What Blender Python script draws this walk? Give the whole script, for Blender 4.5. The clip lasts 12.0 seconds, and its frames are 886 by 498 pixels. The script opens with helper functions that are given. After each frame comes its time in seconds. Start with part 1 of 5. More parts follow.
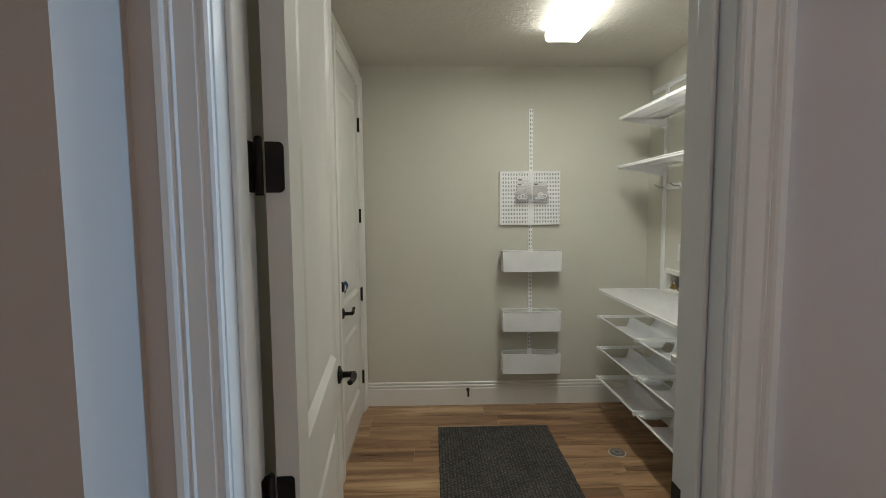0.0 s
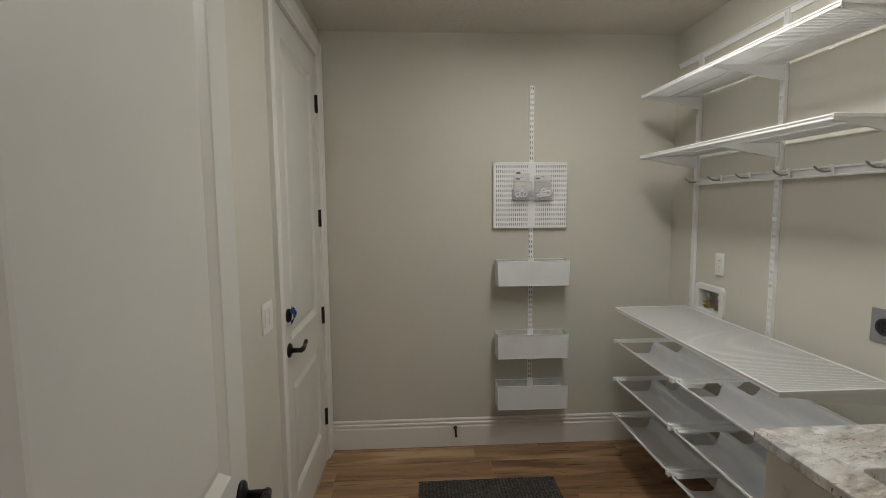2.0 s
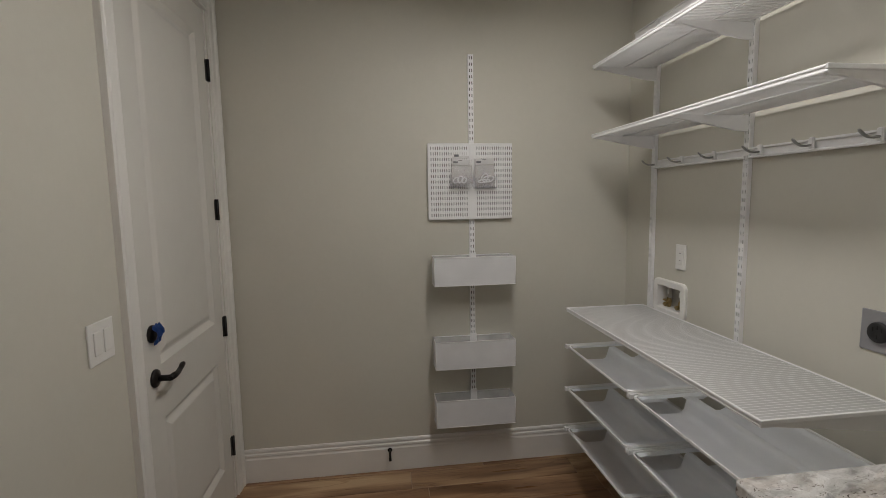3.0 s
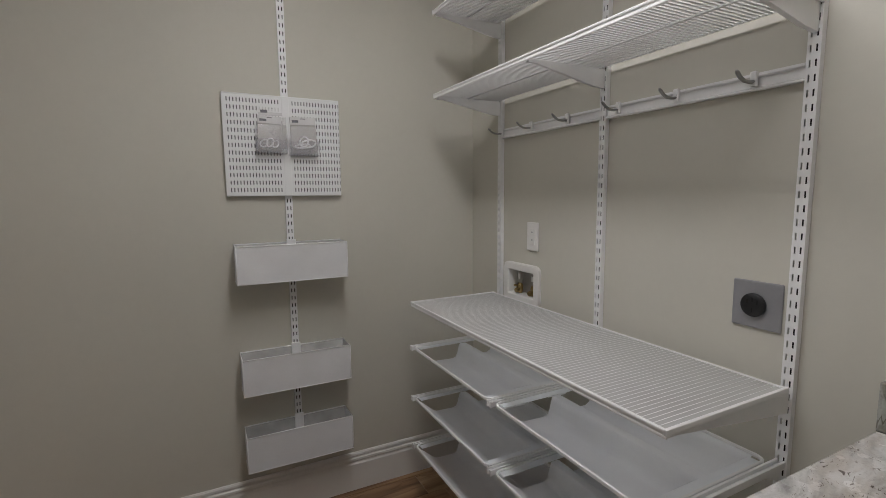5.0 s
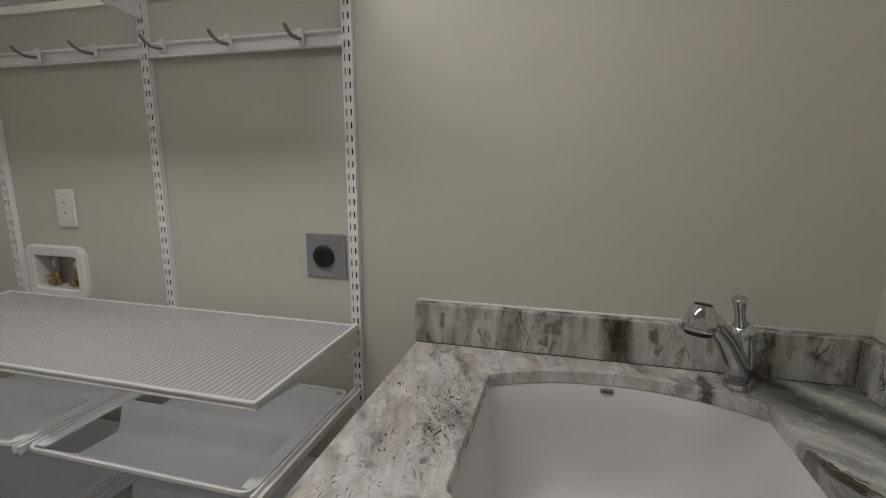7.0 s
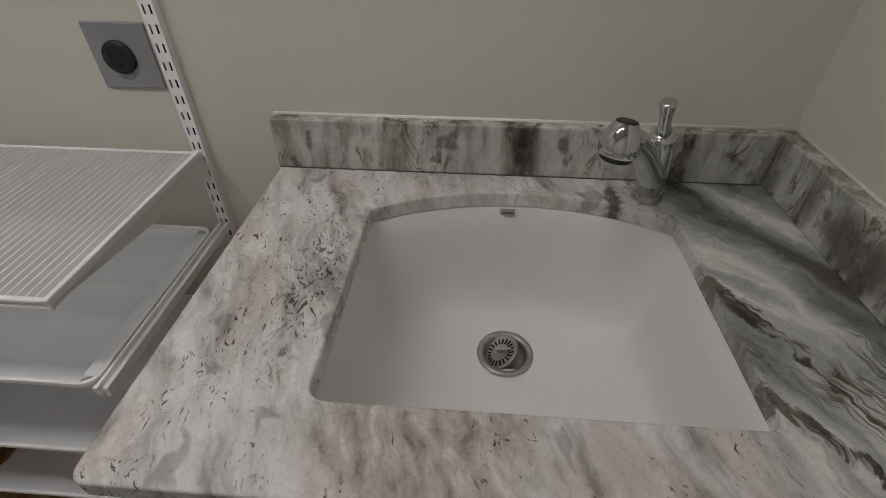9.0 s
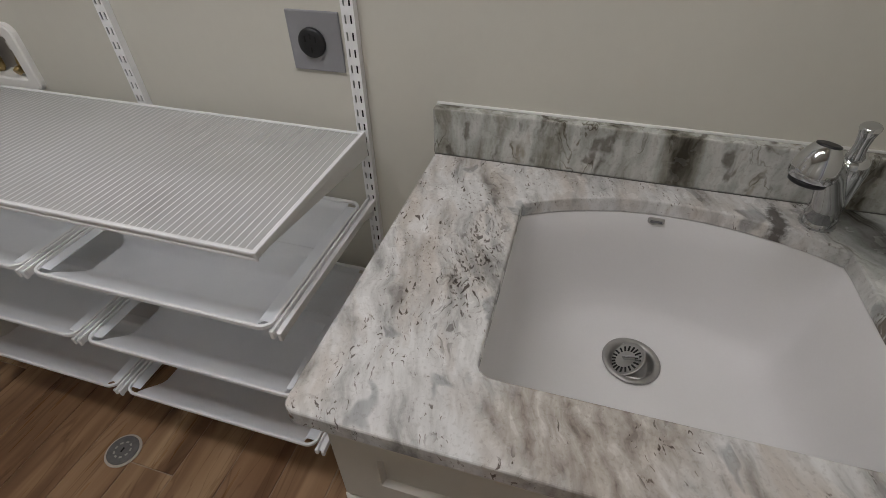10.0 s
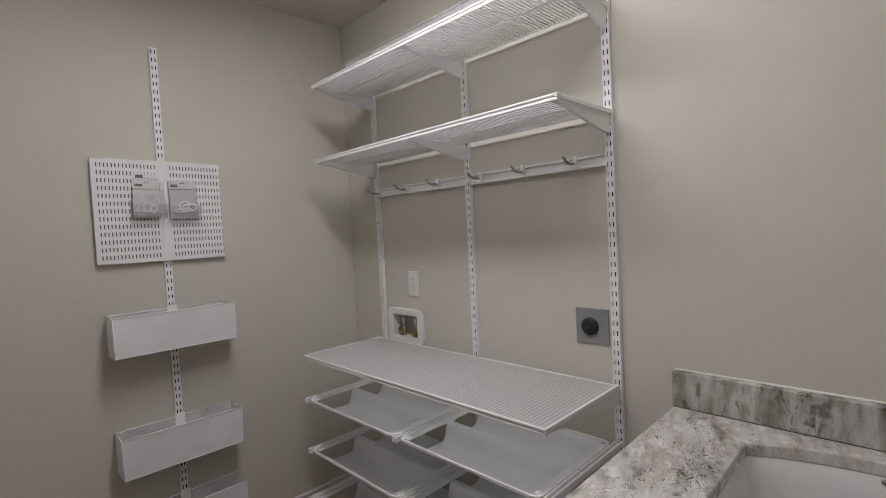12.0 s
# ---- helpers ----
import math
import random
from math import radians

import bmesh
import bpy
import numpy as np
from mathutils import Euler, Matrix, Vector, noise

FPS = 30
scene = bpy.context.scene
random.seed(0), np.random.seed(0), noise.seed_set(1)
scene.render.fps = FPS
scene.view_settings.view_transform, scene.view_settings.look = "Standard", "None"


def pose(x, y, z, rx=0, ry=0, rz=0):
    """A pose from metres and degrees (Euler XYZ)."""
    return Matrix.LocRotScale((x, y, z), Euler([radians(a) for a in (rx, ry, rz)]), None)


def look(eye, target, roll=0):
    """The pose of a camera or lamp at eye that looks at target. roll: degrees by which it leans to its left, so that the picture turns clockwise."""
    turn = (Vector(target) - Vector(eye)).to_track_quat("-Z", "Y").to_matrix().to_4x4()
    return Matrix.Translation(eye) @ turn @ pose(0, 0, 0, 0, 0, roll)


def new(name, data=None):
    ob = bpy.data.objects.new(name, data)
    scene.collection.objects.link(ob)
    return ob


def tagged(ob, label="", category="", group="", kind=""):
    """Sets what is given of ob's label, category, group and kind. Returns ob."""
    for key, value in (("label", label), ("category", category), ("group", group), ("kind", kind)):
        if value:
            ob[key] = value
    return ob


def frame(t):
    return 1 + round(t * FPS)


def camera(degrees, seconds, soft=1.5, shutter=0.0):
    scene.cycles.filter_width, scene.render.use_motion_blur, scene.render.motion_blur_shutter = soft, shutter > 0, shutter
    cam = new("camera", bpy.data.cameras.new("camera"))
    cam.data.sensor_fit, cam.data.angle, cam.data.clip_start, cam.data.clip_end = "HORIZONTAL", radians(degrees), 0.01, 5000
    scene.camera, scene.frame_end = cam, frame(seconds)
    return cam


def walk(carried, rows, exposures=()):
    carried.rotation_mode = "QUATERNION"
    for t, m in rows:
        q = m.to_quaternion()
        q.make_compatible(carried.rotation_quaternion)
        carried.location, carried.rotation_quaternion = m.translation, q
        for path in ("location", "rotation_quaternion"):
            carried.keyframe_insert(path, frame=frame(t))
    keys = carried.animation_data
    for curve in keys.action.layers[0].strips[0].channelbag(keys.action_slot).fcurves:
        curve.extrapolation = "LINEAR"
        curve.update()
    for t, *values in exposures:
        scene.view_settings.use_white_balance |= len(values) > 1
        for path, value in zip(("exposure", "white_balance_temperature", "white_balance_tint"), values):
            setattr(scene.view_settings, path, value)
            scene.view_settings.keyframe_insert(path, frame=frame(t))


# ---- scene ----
cam = camera(86.8, 12.0, 0.8)
PATH = [
    (0, (0.126, 0.211, 1.515), (0.178, 2.203, 1.35), -0.4),
    (0.5, (0.14, 0.301, 1.508), (0.174, 2.294, 1.339), -0.5),
    (1, (0.122, 0.51, 1.523), (0.139, 2.502, 1.347), -0.6),
    (1.5, (0.116, 0.668, 1.547), (0.143, 2.66, 1.363), -0.5),
    (2, (0.18, 0.872, 1.552), (0.287, 2.86, 1.362), -0.5),
    (2.5, (0.285, 1.05, 1.56), (0.457, 3.032, 1.357), -0.8),
    (2.7, (0.336, 1.131, 1.545), (0.534, 3.11, 1.334), -0.9),
    (4.3, (0.481, 1.624, 1.452), (1.196, 3.478, 1.225), -0.5),
    (4.5, (0.505, 1.659, 1.442), (1.288, 3.485, 1.211), -0.5),
    (5, (0.555, 1.693, 1.403), (1.461, 3.461, 1.169), -0.5),
    (5.5, (0.575, 1.723, 1.385), (1.605, 3.421, 1.15), -0.5),
    (6, (0.589, 1.732, 1.369), (1.978, 3.149, 1.118), 0.7),
    (6.5, (0.619, 1.733, 1.349), (2.422, 2.556, 1.076), 1.5),
    (6.7, (0.625, 1.739, 1.358), (2.506, 2.367, 1.097), 1.3),
    (8.3, (0.94, 1.696, 1.395), (2.702, 1.837, 0.46), -0.3),
    (8.5, (0.939, 1.694, 1.388), (2.615, 1.816, 0.303), -0.1),
    (9, (0.93, 1.702, 1.393), (2.474, 1.816, 0.127), 0.1),
    (9.5, (0.918, 1.747, 1.407), (2.42, 1.912, 0.096), -0.0),
    (10, (0.883, 1.822, 1.421), (2.339, 2.256, 0.121), -0.6),
    (10.5, (0.75, 1.862, 1.451), (2.1, 2.553, 0.147), -0.7),
    (10.8, (0.617, 1.841, 1.461), (1.918, 2.665, 0.185), -0.9),
    (11, (0.511, 1.801, 1.466), (1.819, 2.736, 0.277), -0.8),
    (11.2, (0.457, 1.76, 1.449), (1.808, 2.837, 0.442), -1.3),
    (11.5, (0.398, 1.738, 1.479), (1.819, 2.956, 0.776), -2.2),
    (12, (0.327, 1.595, 1.466), (1.738, 3.01, 1.387), -2.9),
]

EXPOSURES = [(0.0, 0.33, 6850, 3), (1.5, 0.24, 6850, 6), (2.5, -0.12, 6850, 11), (4.5, -0.13, 6500, 14), (5.5, -0.15, 6500, 14), (6.5, -0.26, 6650, 13), (8.5, -0.30, 6620, 13), (9.5, -0.18, 6600, 14), (10.0, -0.03, 6480, 14), (10.5, 0.10, 6450, 13), (11.0, 0.36, 6420, 12), (11.5, 0.54, 6350, 13), (12.0, -0.05, 6500, 17)]
walk(cam, [(t, look(eye, target, roll)) for t, eye, target, roll in PATH], EXPOSURES)

# ---- exposure rows are in walk() above; world and large lights ----
world = bpy.data.worlds.new("sky")
scene.world = world
world.use_nodes = True
wn, wl = world.node_tree.nodes, world.node_tree.links
sky = wn.new("ShaderNodeTexSky")
sky.sky_type, sky.sun_disc, sky.sun_elevation, sky.sun_rotation = "NISHITA", False, radians(38), radians(200)
wl.new(sky.outputs[0], wn["Background"].inputs[0])
wn["Background"].inputs[1].default_value = 0.12

LAMP_POWER = 20.6      # ceiling diffuser, emission strength
HALL_FILL = 29.0        # added warm fill lamp in the hall, emission strength
WINDOW_WATTS = 56.0   # daylight through the hall window

daylight = bpy.data.lights.new("window_daylight", "AREA")
daylight.shape, daylight.size, daylight.size_y = "RECTANGLE", 0.24, 1.3
daylight.energy, daylight.color = WINDOW_WATTS, (0.28, 0.56, 1.0)
lamp_ob = new("window_daylight", daylight)
lamp_ob.matrix_basis = look((3.58, 0.80, 1.55), (0.0, 0.80, 1.5))

# ---- plan, in metres ----
LEFT, RIGHT, FAR, NEAR, CEIL = -0.388, 1.790, 3.765, 1.108, 2.572
HALL = 0.965            # hall side of the entry wall
STEP = 0.811            # hall wall beside the recess of the door
JL, JR, DOOR_H = -0.205, 0.611, 2.39


# ---- materials ----
def mat(name, base, rough=0.5, metal=0.0, spec=0.5):
    m = bpy.data.materials.new(name)
    m.use_nodes = True
    b = m.node_tree.nodes["Principled BSDF"]
    b.inputs["Base Color"].default_value = (*base, 1)
    b.inputs["Roughness"].default_value = rough
    b.inputs["Metallic"].default_value = metal
    b.inputs["Specular IOR Level"].default_value = spec
    return m


def node(m, kind, **values):
    n = m.node_tree.nodes.new(kind)
    for key, value in values.items():
        n.inputs[key].default_value = value
    return n


def link(m, a, b):
    m.node_tree.links.new(a, b)


def bsdf(m):
    return m.node_tree.nodes["Principled BSDF"]


def coords(m, stretch=(1, 1, 1), turn=(0, 0, 0), space="Object"):
    tc = node(m, "ShaderNodeTexCoord")
    mp = node(m, "ShaderNodeMapping")
    mp.inputs["Scale"].default_value = stretch
    mp.inputs["Rotation"].default_value = [radians(a) for a in turn]
    link(m, tc.outputs[space], mp.inputs[0])
    return mp.outputs[0]


def noise_tex(m, vec, scale, detail=4.0, rough=0.55, distort=0.0):
    n = node(m, "ShaderNodeTexNoise", Scale=scale, Detail=detail, Roughness=rough, Distortion=distort)
    link(m, vec, n.inputs["Vector"])
    return n.outputs[0]


def ramp(m, fac, stops):
    r = node(m, "ShaderNodeValToRGB")
    els = r.color_ramp.elements
    while len(els) < len(stops):
        els.new(0.5)
    for e, (p, c) in zip(els, stops):
        e.position, e.color = p, (*c, 1) if len(c) == 3 else c
    link(m, fac, r.inputs[0])
    return r.outputs[0]


def mix(m, fac, a, b, blend="MIX"):
    n = m.node_tree.nodes.new("ShaderNodeMix")
    n.data_type, n.blend_type = "RGBA", blend
    for value, socket in ((fac, n.inputs[0]), (a, n.inputs[6]), (b, n.inputs[7])):
        if hasattr(value, "node"):
            link(m, value, socket)
        elif isinstance(value, tuple):
            socket.default_value = (*value, 1)
        else:
            socket.default_value = value
    return n.outputs[2]


def bump(m, height, strength, distance):
    b = node(m, "ShaderNodeBump", Strength=strength, Distance=distance)
    link(m, height, b.inputs["Height"])
    link(m, b.outputs[0], bsdf(m).inputs["Normal"])


def vary(m, base, amount=0.06, scale=3.0, fine=60.0, rough=None):
    """Two scales of slight unevenness over a base colour."""
    vec = coords(m)
    dark = tuple(c * (1 - amount) for c in base)
    light = tuple(min(1, c * (1 + amount)) for c in base)
    broad = ramp(m, noise_tex(m, vec, scale, 3), [(0.3, dark), (0.7, light)])
    grain = ramp(m, noise_tex(m, vec, fine, 2), [(0.3, (1 - amount / 2,) * 3), (0.7, (1, 1, 1))])
    link(m, mix(m, 1.0, broad, grain, "MULTIPLY"), bsdf(m).inputs["Base Color"])
    if rough:
        r = ramp(m, noise_tex(m, vec, scale * 3, 3), [(0.3, (rough[0],) * 3), (0.7, (rough[1],) * 3)])
        link(m, r, bsdf(m).inputs["Roughness"])
    return vec


WALL = (0.602, 0.582, 0.512)
wall_paint = mat("wall_paint", WALL, 0.62, spec=0.35)
v = vary(wall_paint, WALL, 0.035, 1.3, 45, (0.55, 0.7))
bump(wall_paint, noise_tex(wall_paint, v, 130, 3, 0.6), 0.16, 0.0012)

hall_paint = mat("hall_paint", (0.52, 0.45, 0.40), 0.62, spec=0.35)
v = vary(hall_paint, (0.52, 0.45, 0.40), 0.035, 1.3, 45, (0.55, 0.7))
bump(hall_paint, noise_tex(hall_paint, v, 130, 3, 0.6), 0.16, 0.0012)

CEILING = (0.66, 0.63, 0.57)
ceiling_paint = mat("ceiling_paint", CEILING, 0.75, spec=0.25)
v = vary(ceiling_paint, CEILING, 0.03, 2, 60)
knock = ramp(ceiling_paint, noise_tex(ceiling_paint, v, 26, 3, 0.55, 0.6), [(0.47, (0, 0, 0)), (0.56, (1, 1, 1))])
bump(ceiling_paint, knock, 0.45, 0.004)

TRIM = (0.76, 0.745, 0.715)
trim_paint = mat("trim_paint", TRIM, 0.35)
v = vary(trim_paint, TRIM, 0.03, 2.5, 30, (0.28, 0.42))
bump(trim_paint, noise_tex(trim_paint, coords(trim_paint, (40, 40, 3)), 6, 2), 0.05, 0.001)

DOOR = (0.66, 0.645, 0.605)
door_paint = mat("door_paint", DOOR, 0.38)
vary(door_paint, DOOR, 0.03, 2, 25, (0.32, 0.46))
bump(door_paint, noise_tex(door_paint, coords(door_paint, (30, 30, 2)), 8, 2), 0.05, 0.001)

CAB = (0.66, 0.62, 0.55)
cabinet_paint = mat("cabinet_paint", CAB, 0.42)
vary(cabinet_paint, CAB, 0.03, 3, 40, (0.35, 0.5))

STEEL = (0.85, 0.85, 0.85)
white_steel = mat("white_coated_steel", STEEL, 0.38)
vary(white_steel, STEEL, 0.03, 6, 120, (0.3, 0.45))

def mesh_like(name, base, open_part, passing):
    """Fine woven steel mesh: partly see-through."""
    m = mat(name, base, 0.55)
    vary(m, base, 0.05, 5, 160)
    out = m.node_tree.nodes["Material Output"]
    clear = m.node_tree.nodes.new("ShaderNodeBsdfTransparent")
    through_light = m.node_tree.nodes.new("ShaderNodeBsdfTranslucent")
    through_light.inputs[0].default_value = (*base, 1)
    blend = m.node_tree.nodes.new("ShaderNodeMixShader")
    blend.inputs[0].default_value = passing
    link(m, bsdf(m).outputs[0], blend.inputs[1])
    link(m, through_light.outputs[0], blend.inputs[2])
    mixer = m.node_tree.nodes.new("ShaderNodeMixShader")
    patch = ramp(m, noise_tex(m, coords(m), 9, 2), [(0.3, (open_part * 0.8,) * 3), (0.7, (open_part * 1.2,) * 3)])
    link(m, patch, mixer.inputs[0])
    link(m, blend.outputs[0], mixer.inputs[1])
    link(m, clear.outputs[0], mixer.inputs[2])
    link(m, mixer.outputs[0], out.inputs[0])
    return m

tray_mesh = mesh_like("white_tray_mesh", (0.915, 0.94, 0.985), 0.06, 0.26)
bin_mesh = mesh_like("white_bin_mesh", (0.90, 0.90, 0.91), 0.10, 0.14)
bin_back_mesh = mesh_like("white_open_mesh", (0.86, 0.86, 0.86), 0.52, 0.14)

plastic = mat("white_plastic", (0.78, 0.77, 0.74), 0.3)
vary(plastic, (0.78, 0.77, 0.74), 0.02, 8, 80)
bronze = mat("dark_bronze", (0.018, 0.016, 0.015), 0.42, 0.6)
vary(bronze, (0.018, 0.016, 0.015), 0.3, 15, 120, (0.35, 0.55))
chrome = mat("chrome", (0.62, 0.63, 0.64), 0.07, 1.0)
vary(chrome, (0.62, 0.63, 0.64), 0.05, 20, 90, (0.05, 0.12))
stainless = mat("brushed_steel", (0.42, 0.41, 0.39), 0.42, 0.85)
vary(stainless, (0.42, 0.41, 0.39), 0.12, 20, 150, (0.36, 0.52))
grey_metal = mat("grey_hook_metal", (0.36, 0.36, 0.35), 0.35, 0.7)
vary(grey_metal, (0.36, 0.36, 0.35), 0.1, 20, 90)
plate_grey = mat("grey_plate", (0.33, 0.33, 0.345), 0.42, 0.35)
vary(plate_grey, (0.33, 0.33, 0.345), 0.06, 8, 120, (0.35, 0.5))
black_plastic = mat("black_plastic", (0.012, 0.012, 0.013), 0.45)
vary(black_plastic, (0.012, 0.012, 0.013), 0.3, 20, 120)
# Near-black that paints in the shade of holes and of the upright channels.
hole_shade = mat("painted_hole_shade", (0.01, 0.01, 0.01), 0.8)
vary(hole_shade, (0.01, 0.01, 0.01), 0.3, 20, 120)
drain_grey = mat("dull_drain_metal", (0.19, 0.185, 0.18), 0.55, 0.4)
vary(drain_grey, (0.19, 0.185, 0.18), 0.2, 25, 120)
cement = mat("cement", (0.55, 0.50, 0.44), 0.8)
vary(cement, (0.55, 0.50, 0.44), 0.1, 30, 150)
brass = mat("brass", (0.42, 0.31, 0.14), 0.3, 1.0)
vary(brass, (0.42, 0.31, 0.14), 0.2, 30, 150, (0.22, 0.42))
box_inside = mat("grey_white_plastic", (0.42, 0.40, 0.36), 0.5)
vary(box_inside, (0.42, 0.40, 0.36), 0.08, 20, 90)
blue_tape = mat("blue_tape", (0.015, 0.075, 0.30), 0.6)
vary(blue_tape, (0.015, 0.075, 0.30), 0.15, 40, 150)
red_mark = mat("red_mark", (0.35, 0.02, 0.02), 0.3)
paper = mat("card", (0.47, 0.45, 0.43), 0.6)
vary(paper, (0.47, 0.45, 0.43), 0.06, 20, 90)
header_card = mat("header_card", (0.66, 0.65, 0.645), 0.4)
vary(header_card, (0.66, 0.65, 0.645), 0.05, 20, 90)
# Print on the packs; also painted shade behind pegboard slots and in small holes.
print_and_shade = mat("grey_print_and_shade", (0.12, 0.12, 0.13), 0.5)
gasket = mat("dark_caulk", (0.10, 0.095, 0.085), 0.6)

SINK = (0.76, 0.745, 0.735)
sink_white = mat("white_composite", SINK, 0.56)
vary(sink_white, SINK, 0.03, 3, 200, (0.50, 0.64))

clear_plastic = mat("clear_plastic", (0.58, 0.58, 0.64), 0.12)
bsdf(clear_plastic).inputs["Alpha"].default_value = 0.13
film = mat("clear_film", (0.9, 0.9, 0.92), 0.18)
bsdf(film).inputs["Alpha"].default_value = 0.24

liner_mat = mat("frosted_liner", (0.80, 0.80, 0.795), 0.40)
vary(liner_mat, (0.80, 0.80, 0.795), 0.03, 4, 60, (0.30, 0.42))
liner_out = liner_mat.node_tree.nodes["Material Output"]
liner_clear = liner_mat.node_tree.nodes.new("ShaderNodeBsdfTransparent")
liner_glow = liner_mat.node_tree.nodes.new("ShaderNodeBsdfTranslucent")
liner_glow.inputs[0].default_value = (0.88, 0.88, 0.87, 1)
liner_a, liner_b = liner_mat.node_tree.nodes.new("ShaderNodeMixShader"), liner_mat.node_tree.nodes.new("ShaderNodeMixShader")
liner_a.inputs[0].default_value, liner_b.inputs[0].default_value = 0.50, 0.35
link(liner_mat, bsdf(liner_mat).outputs[0], liner_a.inputs[1])
link(liner_mat, liner_glow.outputs[0], liner_a.inputs[2])
link(liner_mat, liner_a.outputs[0], liner_b.inputs[1])
link(liner_mat, liner_clear.outputs[0], liner_b.inputs[2])
link(liner_mat, liner_b.outputs[0], liner_out.inputs[0])

diffuser = mat("lit_diffuser", (0.9, 0.9, 0.9), 0.4)
bsdf(diffuser).inputs["Emission Color"].default_value = (0.965, 0.97, 0.975, 1)
bsdf(diffuser).inputs["Emission Strength"].default_value = LAMP_POWER
ribbed_lens = mat("lit_ribbed_lens", (0.9, 0.9, 0.9), 0.4)
bsdf(ribbed_lens).inputs["Emission Color"].default_value = (0.965, 0.97, 0.975, 1)
bsdf(ribbed_lens).inputs["Emission Strength"].default_value = 0.44 * LAMP_POWER

lit_end = mat("lit_end_cap", (0.8, 0.8, 0.8), 0.4)
bsdf(lit_end).inputs["Emission Color"].default_value = (0.965, 0.97, 0.975, 1)
bsdf(lit_end).inputs["Emission Strength"].default_value = 0.06 * LAMP_POWER

# granite: pale clouded ground, brown mineral clouds, dark flowing bands beside the wall
granite = mat("granite", (0.5, 0.48, 0.45), 0.2)
gm = granite


def warped(turn, amount, scale):
    """Slab coordinates turned to the run of the stone and gently stirred."""
    base = coords(gm, (1, 1, 1), (0, 0, turn))
    stir = node(gm, "ShaderNodeTexNoise", Scale=scale, Detail=4.0, Roughness=0.55)
    link(gm, base, stir.inputs["Vector"])
    n = node(gm, "ShaderNodeVectorMath")
    n.operation = "MULTIPLY_ADD"
    n.inputs[1].default_value = (amount, amount, amount)
    link(gm, stir.outputs[1], n.inputs[0])
    link(gm, base, n.inputs[2])
    return n.outputs[0]


def flow(vec, along, across, up=None):
    f = node(gm, "ShaderNodeMapping")
    f.inputs["Scale"].default_value = (along, across, along if up is None else up)
    link(gm, vec, f.inputs[0])
    return f.outputs[0]


def cloud_at(centre, half, ragged_scale, ragged, inner, outer, strength):
    """A mineral cloud of its own shape: 1 inside an uneven oval, 0 outside."""
    f = node(gm, "ShaderNodeMapping")
    f.inputs["Location"].default_value = [-c / h for c, h in zip(centre, half)]
    f.inputs["Scale"].default_value = [1 / h for h in half]
    link(gm, coords(gm), f.inputs[0])
    far = node(gm, "ShaderNodeVectorMath")
    far.operation = "LENGTH"
    link(gm, f.outputs[0], far.inputs[0])
    rough = node(gm, "ShaderNodeMath")
    rough.operation = "MULTIPLY_ADD"
    link(gm, noise_tex(gm, coords(gm), ragged_scale, 4, 0.65), rough.inputs[0])
    rough.inputs[1].default_value = ragged
    link(gm, far.outputs[1], rough.inputs[2])
    r = node(gm, "ShaderNodeMapRange")
    r.inputs[1].default_value, r.inputs[2].default_value, r.inputs[3].default_value, r.inputs[4].default_value = inner, outer, strength, 0.0
    link(gm, rough.outputs[0], r.inputs[0])
    return r.outputs[0]


def step_range(socket, a, b, lo, hi):
    r = node(gm, "ShaderNodeMapRange")
    r.inputs[1].default_value, r.inputs[2].default_value, r.inputs[3].default_value, r.inputs[4].default_value = a, b, lo, hi
    link(gm, socket, r.inputs[0])
    return r.outputs[0]


pos = node(gm, "ShaderNodeSeparateXYZ")
link(gm, coords(gm), pos.inputs[0])
wide = warped(-17, 0.065, 7.0)
# pale field
pale = ramp(gm, noise_tex(gm, flow(wide, 8, 30), 1.0, 5, 0.60), [(0.31, (0.29, 0.285, 0.275)), (0.39, (0.43, 0.42, 0.405)), (0.46, (0.555, 0.545, 0.53)), (0.55, (0.655, 0.645, 0.63)), (0.64, (0.71, 0.70, 0.685)), (0.74, (0.54, 0.515, 0.485))])
tan_patch = ramp(gm, noise_tex(gm, flow(wide, 6, 16), 1.0, 4, 0.58), [(0.47, (1, 1, 1)), (0.55, (0.90, 0.87, 0.845)), (0.66, (0.79, 0.735, 0.685))])
pale = mix(gm, 1.0, pale, tan_patch, "MULTIPLY")
cluster = ramp(gm, noise_tex(gm, flow(wide, 7, 11), 1.0, 3, 0.55), [(0.45, (0, 0, 0)), (0.51, (0.9, 0.9, 0.9))])
squiggle = ramp(gm, noise_tex(gm, flow(wide, 50, 115), 1.0, 2, 0.5, 1.6), [(0.31, (0.15, 0.12, 0.105)), (0.34, (0.48, 0.43, 0.40)), (0.365, (1, 1, 1))])
swarm = ramp(gm, noise_tex(gm, flow(wide, 36, 80), 1.0, 2, 0.5, 1.8), [(0.37, (0.11, 0.085, 0.075)), (0.41, (0.42, 0.37, 0.34)), (0.435, (1, 1, 1)), (0.62, (1, 1, 1)), (0.66, (1.15, 1.15, 1.14))])
pale = mix(gm, cloud_at((1.43, 1.932, 0.90), (0.17, 0.040, 0.1), 20, 1.0, 1.1, 1.7, 0.9), pale, mix(gm, 1.0, pale, swarm, "MULTIPLY"))
grey_spot = ramp(gm, noise_tex(gm, flow(wide, 14, 22), 1.0, 2, 0.5, 0.5), [(0.31, (0.56, 0.575, 0.59)), (0.36, (1, 1, 1))])
pale = mix(gm, 0.8, pale, grey_spot, "MULTIPLY")
brown_cloud = cloud_at((1.185, 1.745, 0.90), (0.075, 0.135, 0.08), 26, 1.1, 1.25, 1.75, 0.85)
